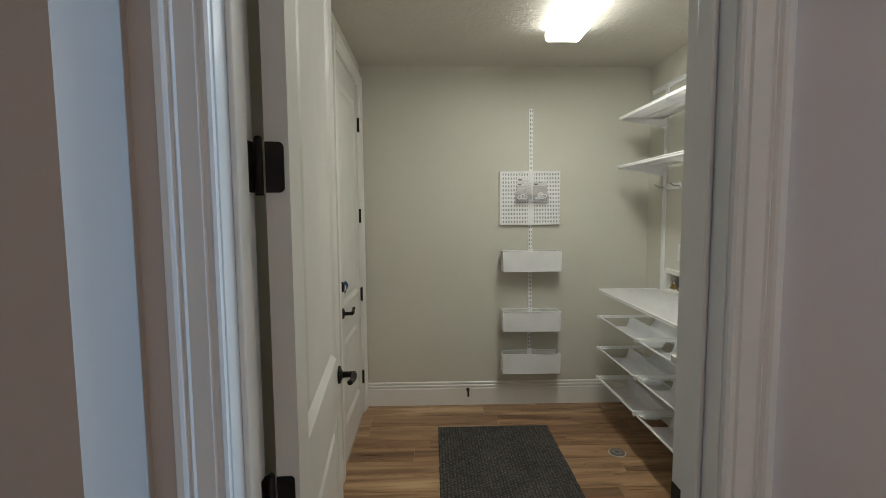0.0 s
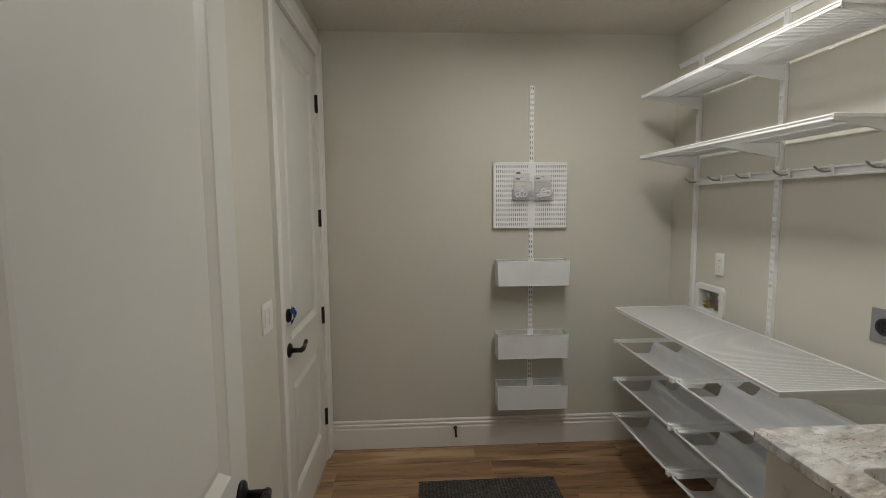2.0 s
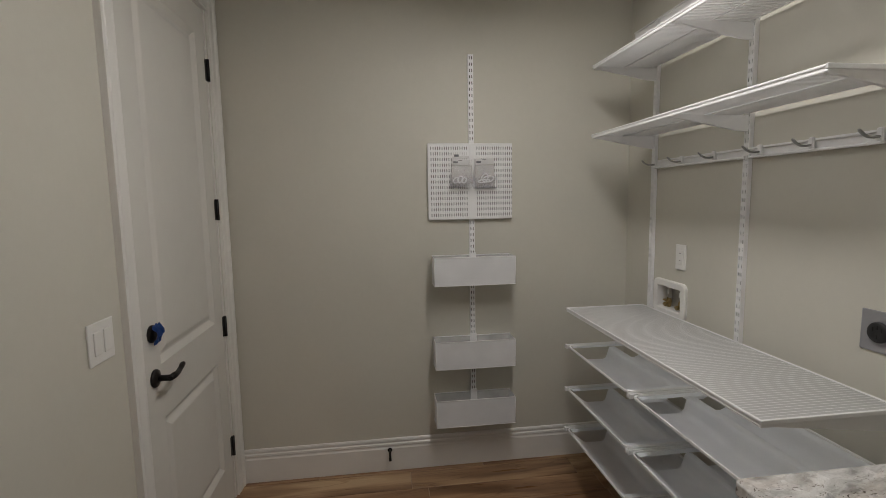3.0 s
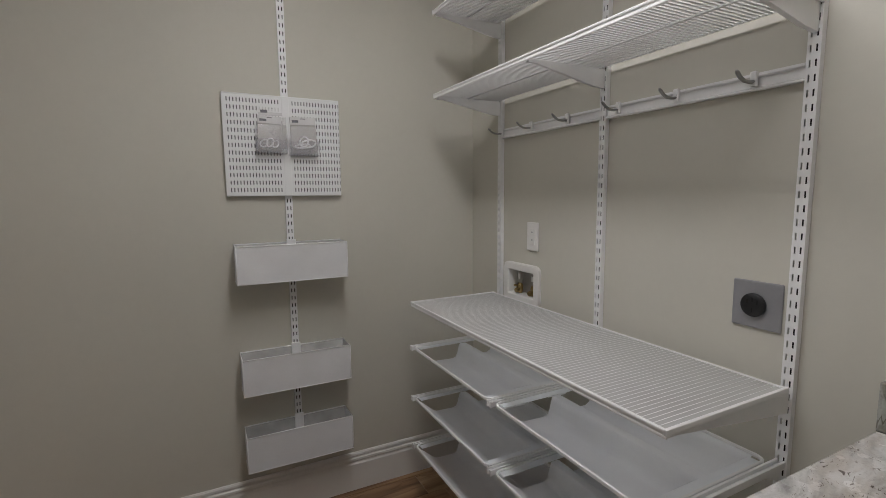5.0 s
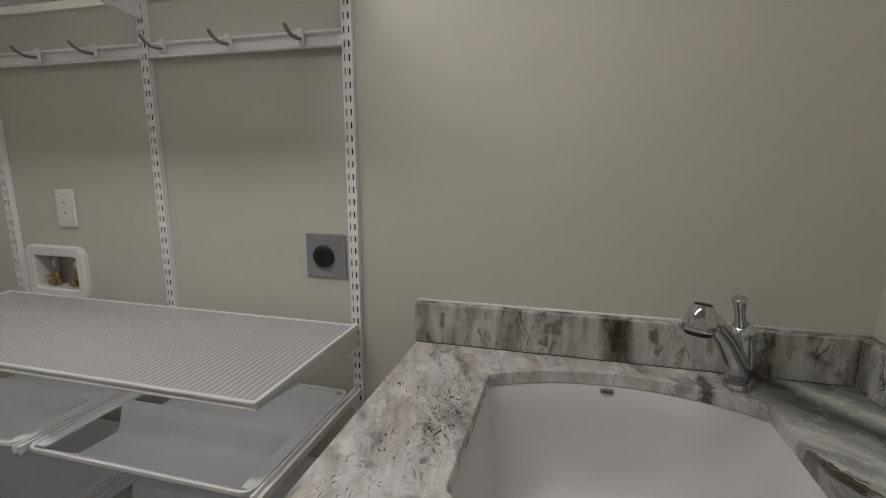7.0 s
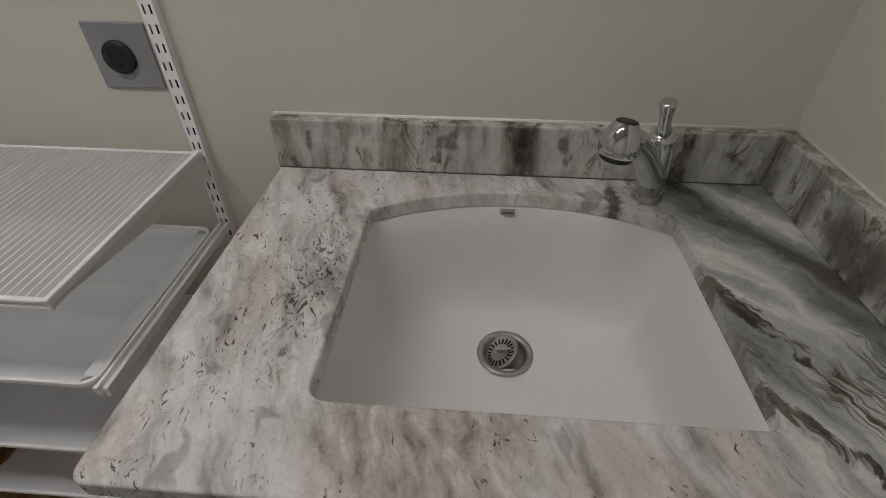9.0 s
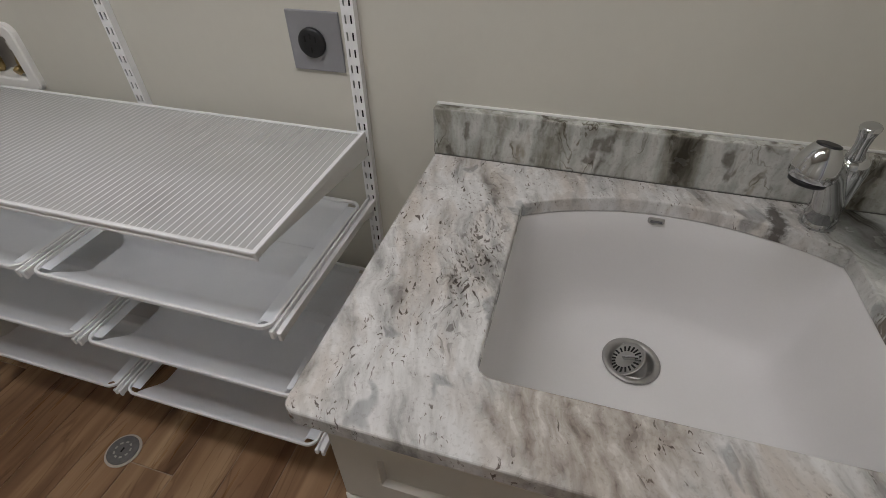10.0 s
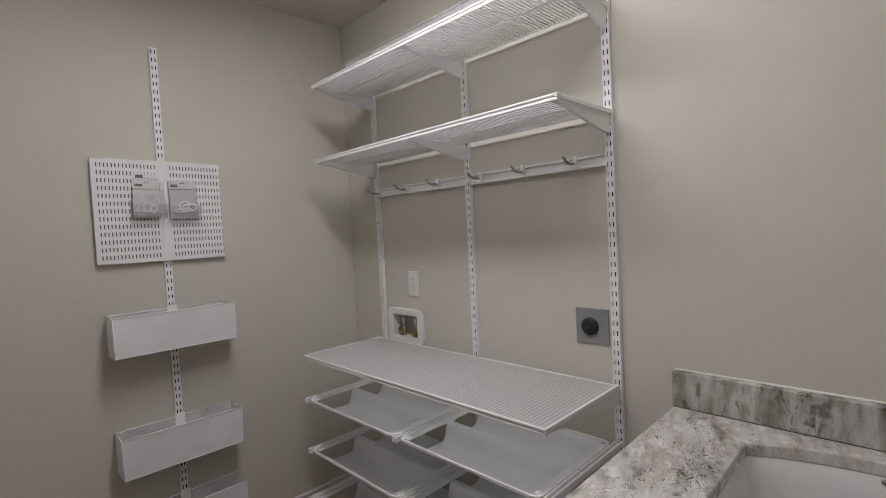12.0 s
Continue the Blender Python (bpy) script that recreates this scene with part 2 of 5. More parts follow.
brown = ramp(gm, noise_tex(gm, flow(wide, 20, 48), 1.0, 4, 0.58), [(0.32, (0.19, 0.155, 0.13)), (0.40, (0.32, 0.275, 0.235)), (0.50, (0.42, 0.375, 0.33)), (0.58, (0.50, 0.46, 0.415)), (0.66, (0.63, 0.60, 0.56))])
pale = mix(gm, brown_cloud, pale, brown)
pale = mix(gm, cluster, pale, mix(gm, 1.0, pale, squiggle, "MULTIPLY"))
# banded field beside the side splash
steep = warped(-37, 0.17, 4.5)
band = ramp(gm, noise_tex(gm, flow(steep, 2.4, 11), 1.0, 4, 0.52), [(0.32, (0.11, 0.108, 0.098)), (0.39, (0.21, 0.215, 0.205)), (0.46, (0.31, 0.32, 0.305)), (0.53, (0.46, 0.465, 0.445)), (0.59, (0.66, 0.66, 0.635)), (0.66, (0.40, 0.41, 0.395)), (0.74, (0.22, 0.225, 0.215))])
hair = ramp(gm, noise_tex(gm, flow(steep, 3, 20), 1.0, 4, 0.6), [(0.475, (1, 1, 1)), (0.50, (0.30, 0.265, 0.23)), (0.525, (1, 1, 1))])
hair_where = ramp(gm, noise_tex(gm, steep, 5.0, 2, 0.5), [(0.52, (0, 0, 0)), (0.64, (1, 1, 1))])
band = mix(gm, hair_where, band, mix(gm, 1.0, band, hair, "MULTIPLY"))
# the one broad dark vein from the bowl to the front edge
slope = node(gm, "ShaderNodeMath")
slope.operation = "MULTIPLY_ADD"
link(gm, pos.outputs[0], slope.inputs[0])
slope.inputs[1].default_value, slope.inputs[2].default_value = -0.60, -0.528
offset = node(gm, "ShaderNodeMath")
offset.operation = "ADD"
link(gm, pos.outputs[1], offset.inputs[0])
link(gm, slope.outputs[0], offset.inputs[1])
stirred = node(gm, "ShaderNodeMath")
stirred.operation = "MULTIPLY_ADD"
link(gm, noise_tex(gm, flow(steep, 10, 26), 1.0, 5, 0.68), stirred.inputs[0])
stirred.inputs[1].default_value = 0.11
link(gm, offset.outputs[0], stirred.inputs[2])
across = step_range(stirred.outputs[0], -0.065, 0.155, 0.0, 1.0)
vein = ramp(gm, across, [(0.17, (0, 0, 0)), (0.195, (1, 1, 1)), (0.33, (1, 1, 1)), (0.36, (0, 0, 0)), (0.68, (0, 0, 0)), (0.70, (0.9, 0.9, 0.9)), (0.78, (0.9, 0.9, 0.9)), (0.80, (0, 0, 0))])
strand = ramp(gm, noise_tex(gm, flow(steep, 7, 42), 1.0, 4, 0.6), [(0.50, (1, 1, 1)), (0.56, (0.05, 0.05, 0.05))])
vein_tone = ramp(gm, noise_tex(gm, flow(steep, 12, 60), 1.0, 3, 0.5), [(0.40, (0.035, 0.027, 0.021)), (0.58, (0.13, 0.105, 0.078))])
band = mix(gm, mix(gm, 1.0, vein, strand, "MULTIPLY"), band, vein_tone)
to_side = step_range(pos.outputs[1], 1.33, 1.40, 1.0, 0.0)
surface = mix(gm, to_side, pale, band)
# upstands: soft upright smudges
tall = warped(0, 0.06, 7.0)
upright_band = ramp(gm, noise_tex(gm, flow(tall, 17, 17, 3.4), 1.0, 4, 0.58), [(0.31, (0.075, 0.068, 0.050)), (0.38, (0.19, 0.18, 0.148)), (0.45, (0.305, 0.30, 0.262)), (0.52, (0.41, 0.412, 0.38)), (0.60, (0.56, 0.56, 0.53)), (0.70, (0.34, 0.31, 0.255))])
curl = ramp(gm, noise_tex(gm, flow(tall, 24, 24, 8), 1.0, 3, 0.55, 0.8), [(0.465, (1, 1, 1)), (0.49, (0.34, 0.30, 0.24)), (0.515, (1, 1, 1))])
curl_where = ramp(gm, noise_tex(gm, flow(tall, 9, 9, 6), 1.0, 2, 0.5), [(0.52, (0, 0, 0)), (0.60, (1, 1, 1))])
upright_band = mix(gm, curl_where, upright_band, mix(gm, 1.0, upright_band, curl, "MULTIPLY"))
smudge = ramp(gm, noise_tex(gm, flow(tall, 26, 26, 13), 1.0, 3, 0.55), [(0.33, (0.34, 0.31, 0.28)), (0.42, (1, 1, 1))])
upright_band = mix(gm, 0.85, upright_band, smudge, "MULTIPLY")
surface = mix(gm, step_range(pos.outputs[2], 0.911, 0.9125, 0.0, 1.0), surface, upright_band)
speck = ramp(gm, noise_tex(gm, coords(gm), 170, 3, 0.6), [(0.33, (0.76, 0.74, 0.72)), (0.46, (1, 1, 1))])
surface = mix(gm, 0.6, surface, speck, "MULTIPLY")
side_cloud = cloud_at((1.50, 1.14, 0.955), (0.085, 0.06, 0.045), 30, 1.2, 1.2, 1.8, 0.8)
surface = mix(gm, side_cloud, surface, (0.10, 0.082, 0.062))
knot = cloud_at((1.692, 1.440, 0.90), (0.056, 0.020, 0.05), 70, 1.6, 1.35, 1.75, 0.85)
surface = mix(gm, knot, surface, (0.055, 0.045, 0.036))
link(gm, surface, bsdf(gm).inputs["Base Color"])
link(gm, ramp(gm, noise_tex(gm, coords(gm), 20, 3), [(0.3, (0.18,) * 3), (0.7, (0.32,) * 3)]), bsdf(gm).inputs["Roughness"])

# wood-look porcelain planks: every plank takes its own shift and tone
wood = mat("wood_look_tile", (0.22, 0.13, 0.07), 0.33)
info = node(wood, "ShaderNodeObjectInfo")
far_off = node(wood, "ShaderNodeVectorMath")
far_off.operation = "SCALE"
far_off.inputs["Scale"].default_value = 37.0
comb = node(wood, "ShaderNodeCombineXYZ")
link(wood, info.outputs["Random"], comb.inputs[0])
link(wood, info.outputs["Random"], comb.inputs[1])
link(wood, comb.outputs[0], far_off.inputs[0])
geo = node(wood, "ShaderNodeNewGeometry")
addv = node(wood, "ShaderNodeVectorMath")
addv.operation = "ADD"
link(wood, geo.outputs["Position"], addv.inputs[0])
link(wood, far_off.outputs[0], addv.inputs[1])
long_map = node(wood, "ShaderNodeMapping")
long_map.inputs["Scale"].default_value = (0.9, 7.5, 1)
link(wood, addv.outputs[0], long_map.inputs[0])
fine_map = node(wood, "ShaderNodeMapping")
fine_map.inputs["Scale"].default_value = (6, 90, 1)
link(wood, addv.outputs[0], fine_map.inputs[0])
bands = ramp(wood, noise_tex(wood, long_map.outputs[0], 1.4, 2.5, 0.5, 0.7), [(0.26, (0.130, 0.070, 0.037)), (0.42, (0.258, 0.151, 0.083)), (0.54, (0.382, 0.247, 0.142)), (0.70, (0.51, 0.358, 0.220))])
grain = ramp(wood, noise_tex(wood, fine_map.outputs[0], 1.0, 4, 0.6), [(0.3, (0.91, 0.90, 0.89)), (0.65, (1, 1, 1))])
cathedral = ramp(wood, noise_tex(wood, long_map.outputs[0], 0.9, 3, 0.5, 2.2), [(0.465, (1, 1, 1)), (0.49, (0.50, 0.41, 0.33)), (0.515, (1, 1, 1))])
tone = ramp(wood, info.outputs["Random"], [(0.0, (0.74, 0.64, 0.57)), (0.35, (0.95, 0.88, 0.82)), (0.6, (1.0, 0.97, 0.92)), (1.0, (1.12, 1.10, 1.06))])
wc = mix(wood, 1.0, bands, grain, "MULTIPLY")
wc = mix(wood, 0.55, wc, cathedral, "MULTIPLY")
wc = mix(wood, 1.0, wc, tone, "MULTIPLY")
link(wood, wc, bsdf(wood).inputs["Base Color"])
link(wood, ramp(wood, noise_tex(wood, fine_map.outputs[0], 0.4, 3), [(0.3, (0.26,) * 3), (0.7, (0.42,) * 3)]), bsdf(wood).inputs["Roughness"])
bump(wood, grain, 0.10, 0.001)

GROUT = (0.42, 0.315, 0.23)
grout = mat("grout", GROUT, 0.85)
vary(grout, GROUT, 0.12, 10, 200)

# rug: charcoal weave, rows of short raised loops
rug_mat = mat("dark_rug", (0.05, 0.05, 0.05), 0.95, spec=0.1)
rug_in = coords(rug_mat)
rug_stir = node(rug_mat, "ShaderNodeTexNoise", Scale=75.0, Detail=3.0)
link(rug_mat, rug_in, rug_stir.inputs["Vector"])
rug_vec = node(rug_mat, "ShaderNodeVectorMath")
rug_vec.operation = "MULTIPLY_ADD"
rug_vec.inputs[1].default_value = (0.020, 0.018, 0.0)
link(rug_mat, rug_stir.outputs[1], rug_vec.inputs[0])
link(rug_mat, rug_in, rug_vec.inputs[2])
loops_tex = node(rug_mat, "ShaderNodeTexBrick", Scale=1.0)
for socket, value in (("Mortar Size", 0.0048), ("Mortar Smooth", 1.0), ("Brick Width", 0.0155), ("Row Height", 0.0195), ("Bias", -0.25)):
    loops_tex.inputs[socket].default_value = value
loops_tex.inputs["Color1"].default_value = (0.115, 0.109, 0.100, 1)
loops_tex.inputs["Color2"].default_value = (0.056, 0.053, 0.049, 1)
loops_tex.inputs["Mortar"].default_value = (0.034, 0.032, 0.030, 1)
rug_turn = node(rug_mat, "ShaderNodeMapping")
rug_turn.inputs["Rotation"].default_value = (0, 0, radians(90))
link(rug_mat, rug_vec.outputs[0], rug_turn.inputs[0])
link(rug_mat, rug_turn.outputs[0], loops_tex.inputs["Vector"])
fibre = ramp(rug_mat, noise_tex(rug_mat, rug_in, 150, 3), [(0.3, (0.55,) * 3), (0.7, (1.35,) * 3)])
broad = ramp(rug_mat, noise_tex(rug_mat, rug_in, 5, 3), [(0.3, (0.82,) * 3), (0.7, (1.12,) * 3)])
pile_col = mix(rug_mat, 1.0, mix(rug_mat, 1.0, loops_tex.outputs[0], fibre, "MULTIPLY"), broad, "MULTIPLY")
link(rug_mat, pile_col, bsdf(rug_mat).inputs["Base Color"])
bump(rug_mat, pile_col, 0.8, 0.004)


# ---- mesh helpers ----
def box(bm, x0, x1, y0, y1, z0, z1):
    vs = [bm.verts.new(p) for p in ((x0, y0, z0), (x1, y0, z0), (x1, y1, z0), (x0, y1, z0), (x0, y0, z1), (x1, y0, z1), (x1, y1, z1), (x0, y1, z1))]
    for f in ((3, 2, 1, 0), (4, 5, 6, 7), (0, 1, 5, 4), (1, 2, 6, 5), (2, 3, 7, 6), (3, 0, 4, 7)):
        bm.faces.new([vs[i] for i in f])
    return bm


def rbox(bm, x0, x1, y0, y1, z0, z1, r=0.002, seg=2):
    """A box with rounded edges."""
    t = bmesh.new()
    box(t, x0, x1, y0, y1, z0, z1)
    bmesh.ops.bevel(t, geom=list(t.edges), offset=r, segments=seg, affect="EDGES", profile=0.5)
    join(bm, t)
    return bm


def join(bm, other, m=None):
    if m is not None:
        bmesh.ops.transform(other, matrix=m, verts=other.verts)
    index = {v: bm.verts.new(v.co) for v in other.verts}
    for f in other.faces:
        g = bm.faces.new([index[v] for v in f.verts])
        g.smooth = f.smooth
    other.free()
    return bm


def ring_frame(axis):
    a = Vector(axis).normalized()
    u = a.cross((0, 0, 1) if abs(a.z) < 0.9 else (1, 0, 0)).normalized()
    return u, a.cross(u)


def tube(bm, pts, radii, seg=10, cap=True, squash=1.0):
    """A round bar along points, with a radius for each."""
    pts = [Vector(p) for p in pts]
    if isinstance(radii, (int, float)):
        radii = [radii] * len(pts)
    rings = []
    first_u = None
    for i, p in enumerate(pts):
        d = (pts[min(i + 1, len(pts) - 1)] - pts[max(i - 1, 0)])
        u, w = ring_frame(d)
        if first_u is not None:
            w = d.normalized().cross(first_u).normalized()
            u = w.cross(d.normalized())
        first_u = u
        rings.append([bm.verts.new(p + radii[i] * (math.cos(6.2832 * k / seg) * u + squash * math.sin(6.2832 * k / seg) * w)) for k in range(seg)])
    for a, b in zip(rings, rings[1:]):
        for k in range(seg):
            f = bm.faces.new((a[k], a[(k + 1) % seg], b[(k + 1) % seg], b[k]))
            f.smooth = True
    if cap:
        bm.faces.new(rings[0][::-1])
        bm.faces.new(rings[-1])
    return bm


def lathe(bm, base, axis, profile, seg=28, closed=True):
    """Profile of (radius, height) turned round an axis from base."""
    a = Vector(axis).normalized()
    u, w = ring_frame(a)
    base = Vector(base)
    rings = []
    for r, h in profile:
        rings.append([bm.verts.new(base + a * h + r * (math.cos(6.2832 * k / seg) * u + math.sin(6.2832 * k / seg) * w)) for k in range(seg)])
    for p, q in zip(rings, rings[1:]):
        for k in range(seg):
            f = bm.faces.new((p[k], p[(k + 1) % seg], q[(k + 1) % seg], q[k]))
            f.smooth = True
    if closed:
        bm.faces.new(rings[0][::-1])
    bm.faces.new(rings[-1])
    return bm


def sweep(bm, profile, a, b, out, up):
    """A straight moulding: profile of (across, proud) from a to b; across runs along up, proud along out."""
    a, b, out, up = (Vector(p) for p in (a, b, out, up))
    ends = [[bm.verts.new(p + up * s + out * t) for s, t in profile] for p in (a, b)]
    n = len(profile)
    for k in range(n):
        bm.faces.new((ends[0][k], ends[0][(k + 1) % n], ends[1][(k + 1) % n], ends[1][k]))
    bm.faces.new(ends[0][::-1])
    bm.faces.new(ends[1])
    return bm


def offset_loop(pts, d):
    """Moves a closed counter-clockwise loop inwards by d."""
    out = []
    n = len(pts)
    for i in range(n):
        p, q, r = Vector(pts[i - 1]), Vector(pts[i]), Vector(pts[(i + 1) % n])
        e, f = (q - p).normalized(), (r - q).normalized()
        n1, n2 = Vector((-e.y, e.x)), Vector((-f.y, f.x))
        b = n1 + n2
        out.append(q + b * (d / max(0.35, 1 + n1.dot(n2))))
    return [(p.x, p.y) for p in out]


def loft(bm, loops, smooth=False):
    """Joins closed loops of 3D points with quads."""
    rows = [[bm.verts.new(p) for p in lp] for lp in loops]
    for a, b in zip(rows, rows[1:]):
        for k in range(len(a)):
            f = bm.faces.new((a[k], a[(k + 1) % len(a)], b[(k + 1) % len(a)], b[k]))
            f.smooth = smooth
    return rows


def slotted(bm, us, ws, place, hole):
    """A sheet on the grid us x ws, without the cells for which hole(i, j)."""
    grid = {}

    def vert(i, j):
        if (i, j) not in grid:
            grid[i, j] = bm.verts.new(place(us[i], ws[j]))
        return grid[i, j]
    for i in range(len(us) - 1):
        for j in range(len(ws) - 1):
            if not hole(i, j):
                bm.faces.new((vert(i, j), vert(i + 1, j), vert(i + 1, j + 1), vert(i, j + 1)))
    return bm


def mesh_of(name, bm, material):
    bmesh.ops.recalc_face_normals(bm, faces=bm.faces)
    me = bpy.data.meshes.new(name)
    bm.to_mesh(me)
    bm.free()
    me.materials.append(material)
    return me


def part(name, bm, material, parent, label=""):
    ob = new(name, mesh_of(name, bm, material))
    ob.parent = parent
    if parent.type == "EMPTY":
        ob.matrix_parent_inverse = parent.matrix_basis.inverted()
    if label:
        tagged(ob, label)
    return ob


def thing(name, base, label, category, group="", kind=""):
    e = new(name)
    e.empty_display_size = 0.05
    e.matrix_basis = Matrix.Translation(base)
    return tagged(e, label, category, group, kind)


def solid(name, bm, material, label, category, kind="", group=""):
    return tagged(new(name, mesh_of(name, bm, material)), label, category, group, kind)


B = bmesh.new

# ---- structure ----
T = 0.12
DY0, DY1 = 2.832, 3.650     # opening of the closed door in the left wall
bm = B()
box(bm, LEFT - T, LEFT, NEAR - 0.143, DY0, 0, CEIL)
box(bm, LEFT - T, LEFT, DY1, FAR + T, 0, CEIL)
box(bm, LEFT - T, LEFT, DY0, DY1, DOOR_H + 0.02, CEIL)
solid("wall_left", bm, wall_paint, "warm beige painted wall with a white door", "wall", "structure")
solid("wall_far", box(B(), LEFT, RIGHT + T, FAR, FAR + T, 0, CEIL), wall_paint, "warm beige painted wall with hanging storage", "wall", "structure")
bm = B()
WB = (3.222, 3.452, 0.938, 1.082)    # opening of the water valve box
box(bm, RIGHT, RIGHT + T, HALL, WB[0], 0, CEIL)
box(bm, RIGHT, RIGHT + T, WB[1], FAR, 0, CEIL)
box(bm, RIGHT, RIGHT + T, WB[0], WB[1], 0, WB[2])
box(bm, RIGHT, RIGHT + T, WB[0], WB[1], WB[3], CEIL)
solid("wall_right", bm, wall_paint, "warm beige painted wall behind white shelving", "wall", "structure")
bm = B()
box(bm, LEFT, JL - 0.018, HALL, NEAR, 0, CEIL)
box(bm, JR + 0.018, RIGHT, HALL, NEAR, 0, CEIL)
box(bm, JL - 0.018, JR + 0.018, HALL, NEAR, DOOR_H + 0.02, CEIL)
solid("wall_entry", bm, wall_paint, "beige painted wall round the entry door", "wall", "structure")
solid("ceiling", box(B(), LEFT - T, RIGHT + T, HALL, FAR + T, CEIL, CEIL + 0.1), ceiling_paint, "beige ceiling with knockdown texture", "ceiling", "structure")

# hall before the door
HX0, HX1, HY0 = -1.5, 3.60, -1.6
SX_STEP = -0.333
bm = B()
box(bm, HX0, SX_STEP, STEP, HALL, 0, CEIL)
solid("wall_hall_step", bm, hall_paint, "taupe hall wall standing proud beside the door", "wall", "structure")
solid("wall_hall", box(B(), SX_STEP, JL - 0.084, HALL - 0.004, HALL, 0, CEIL), hall_paint, "taupe painted strip of hall wall", "wall", "structure")
solid("wall_hall_side", box(B(), JR + 0.084, HX1, HALL - 0.004, HALL, 0, CEIL), hall_paint, "taupe painted hall wall", "wall", "structure")
solid("wall_hall_over_door", box(B(), JL - 0.084, JR + 0.084, HALL - 0.004, HALL, DOOR_H + 0.084, CEIL), hall_paint, "taupe hall wall above the door", "wall", "structure")
solid("wall_hall_back", box(B(), HX0 - T, HX1 + T, HY0 - T, HY0, 0, CEIL), hall_paint, "taupe hall wall", "wall", "structure")
solid("wall_hall_left", box(B(), HX0 - T, HX0, HY0, HALL, 0, CEIL), hall_paint, "taupe hall wall", "wall", "structure")
bm = B()
WY0, WY1, WZ0, WZ1 = 0.67, 0.93, 0.88, 2.22
box(bm, HX1, HX1 + T, HY0, WY0, 0, CEIL)
box(bm, HX1, HX1 + T, WY1, HALL, 0, CEIL)
box(bm, HX1, HX1 + T, WY0, WY1, 0, WZ0)
box(bm, HX1, HX1 + T, WY0, WY1, WZ1, CEIL)
solid("wall_hall_window", bm, hall_paint, "taupe hall wall with a window opening", "wall", "structure")
solid("ceiling_hall", box(B(), HX0 - T, HX1 + T, HY0 - T, HALL, CEIL, CEIL + 0.1), ceiling_paint, "beige hall ceiling", "ceiling", "structure")

# jambs, stops and casings
CASING = [(0, 0), (0, 0.010), (0.006, 0.0125), (0.012, 0.010), (0.019, 0.0095), (0.023, 0.013), (0.056, 0.0135),
          (0.060, 0.0165), (0.065, 0.013), (0.070, 0.0175), (0.076, 0.020), (0.088, 0.0205), (0.089, 0.019), (0.089, 0)]


def casing(name, a0, a1, top, place_a, out, along, material, width=1.0):
    """Casing round an opening from a0 to a1 along a wall: two legs and a head."""
    frame_thing = thing(name, place_a(0.5 * (a0 + a1), 0), "white painted profiled door casing", "door casing", kind="structure")
    al = Vector(along)
    shape = [(a * width, b) for a, b in CASING]
    part("casing_leg", sweep(B(), shape, place_a(a0, 0), place_a(a0, top + 0.089 * width), out, -al), material, frame_thing)
    part("casing_leg", sweep(B(), shape, place_a(a1, 0), place_a(a1, top + 0.089 * width), out, al), material, frame_thing)
    part("casing_head", sweep(B(), shape, place_a(a0 + 0.001, top), place_a(a1 - 0.001, top), out, (0, 0, 1)), material, frame_thing)
    return frame_thing


casing("door_casing_hall", JL - 0.003, JR + 0.003, DOOR_H + 0.003, lambda s, z: (s, HALL, z), (0, -1, 0), (1, 0, 0), trim_paint, 0.90)
casing("door_casing_room", JL - 0.006, JR + 0.006, DOOR_H + 0.006, lambda s, z: (s, NEAR, z), (0, 1, 0), (1, 0, 0), trim_paint)
casing("door_casing_left", DY0 - 0.004, DY1 + 0.004, DOOR_H + 0.006, lambda s, z: (LEFT, s, z), (1, 0, 0), (0, 1, 0), trim_paint)

jamb = thing("door_jamb", (JL, HALL, 0), "white painted door jamb with stops", "door jamb", kind="structure")
for x0, x1, s0, s1 in ((JL - 0.018, JL, JL, JL + 0.011), (JR, JR + 0.018, JR - 0.011, JR)):
    part("jamb_leg", rbox(B(), x0, x1, HALL, NEAR, 0, DOOR_H + 0.018, 0.0015), trim_paint, jamb)
    part("stop", rbox(B(), s0, s1, HALL + 0.042, HALL + 0.092, 0, DOOR_H, 0.003), trim_paint, jamb)
part("jamb_head", rbox(B(), JL, JR, HALL, NEAR, DOOR_H, DOOR_H + 0.018, 0.0015), trim_paint, jamb)
part("strike_plate", rbox(B(), JR - 0.0025, JR + 0.001, NEAR - 0.040, NEAR - 0.002, 0.905, 0.965, 0.001), bronze, jamb, "dark bronze strike plate")
jamb2 = thing("door_jamb", (LEFT, DY0, 0), "white painted door jamb", "door jamb", kind="structure")
for y0, y1 in ((DY0, DY0 + 0.0165), (DY1 - 0.0165, DY1)):
    part("jamb_leg", rbox(B(), LEFT - T, LEFT, y0, y1, 0, DOOR_H + 0.02, 0.0015), trim_paint, jamb2)
part("jamb_head", rbox(B(), LEFT - T, LEFT, DY0 + 0.0165, DY1 - 0.0165, DOOR_H + 0.0035, DOOR_H + 0.02, 0.0015), trim_paint, jamb2)

# baseboards
BASE = [(0, 0), (0, 0.015), (0.128, 0.015), (0.136, 0.0115), (0.142, 0.0115), (0.147, 0.0145), (0.156, 0.0135), (0.161, 0.0085), (0.166, 0.0085), (0.170, 0.0115), (0.178, 0.0105), (0.184, 0.006), (0.184, 0)]


def baseboard(a, b, out):
    solid("baseboard", sweep(B(), BASE, a, b, out, (0, 0, 1)), trim_paint, "tall white profiled baseboard", "baseboard", "structure")


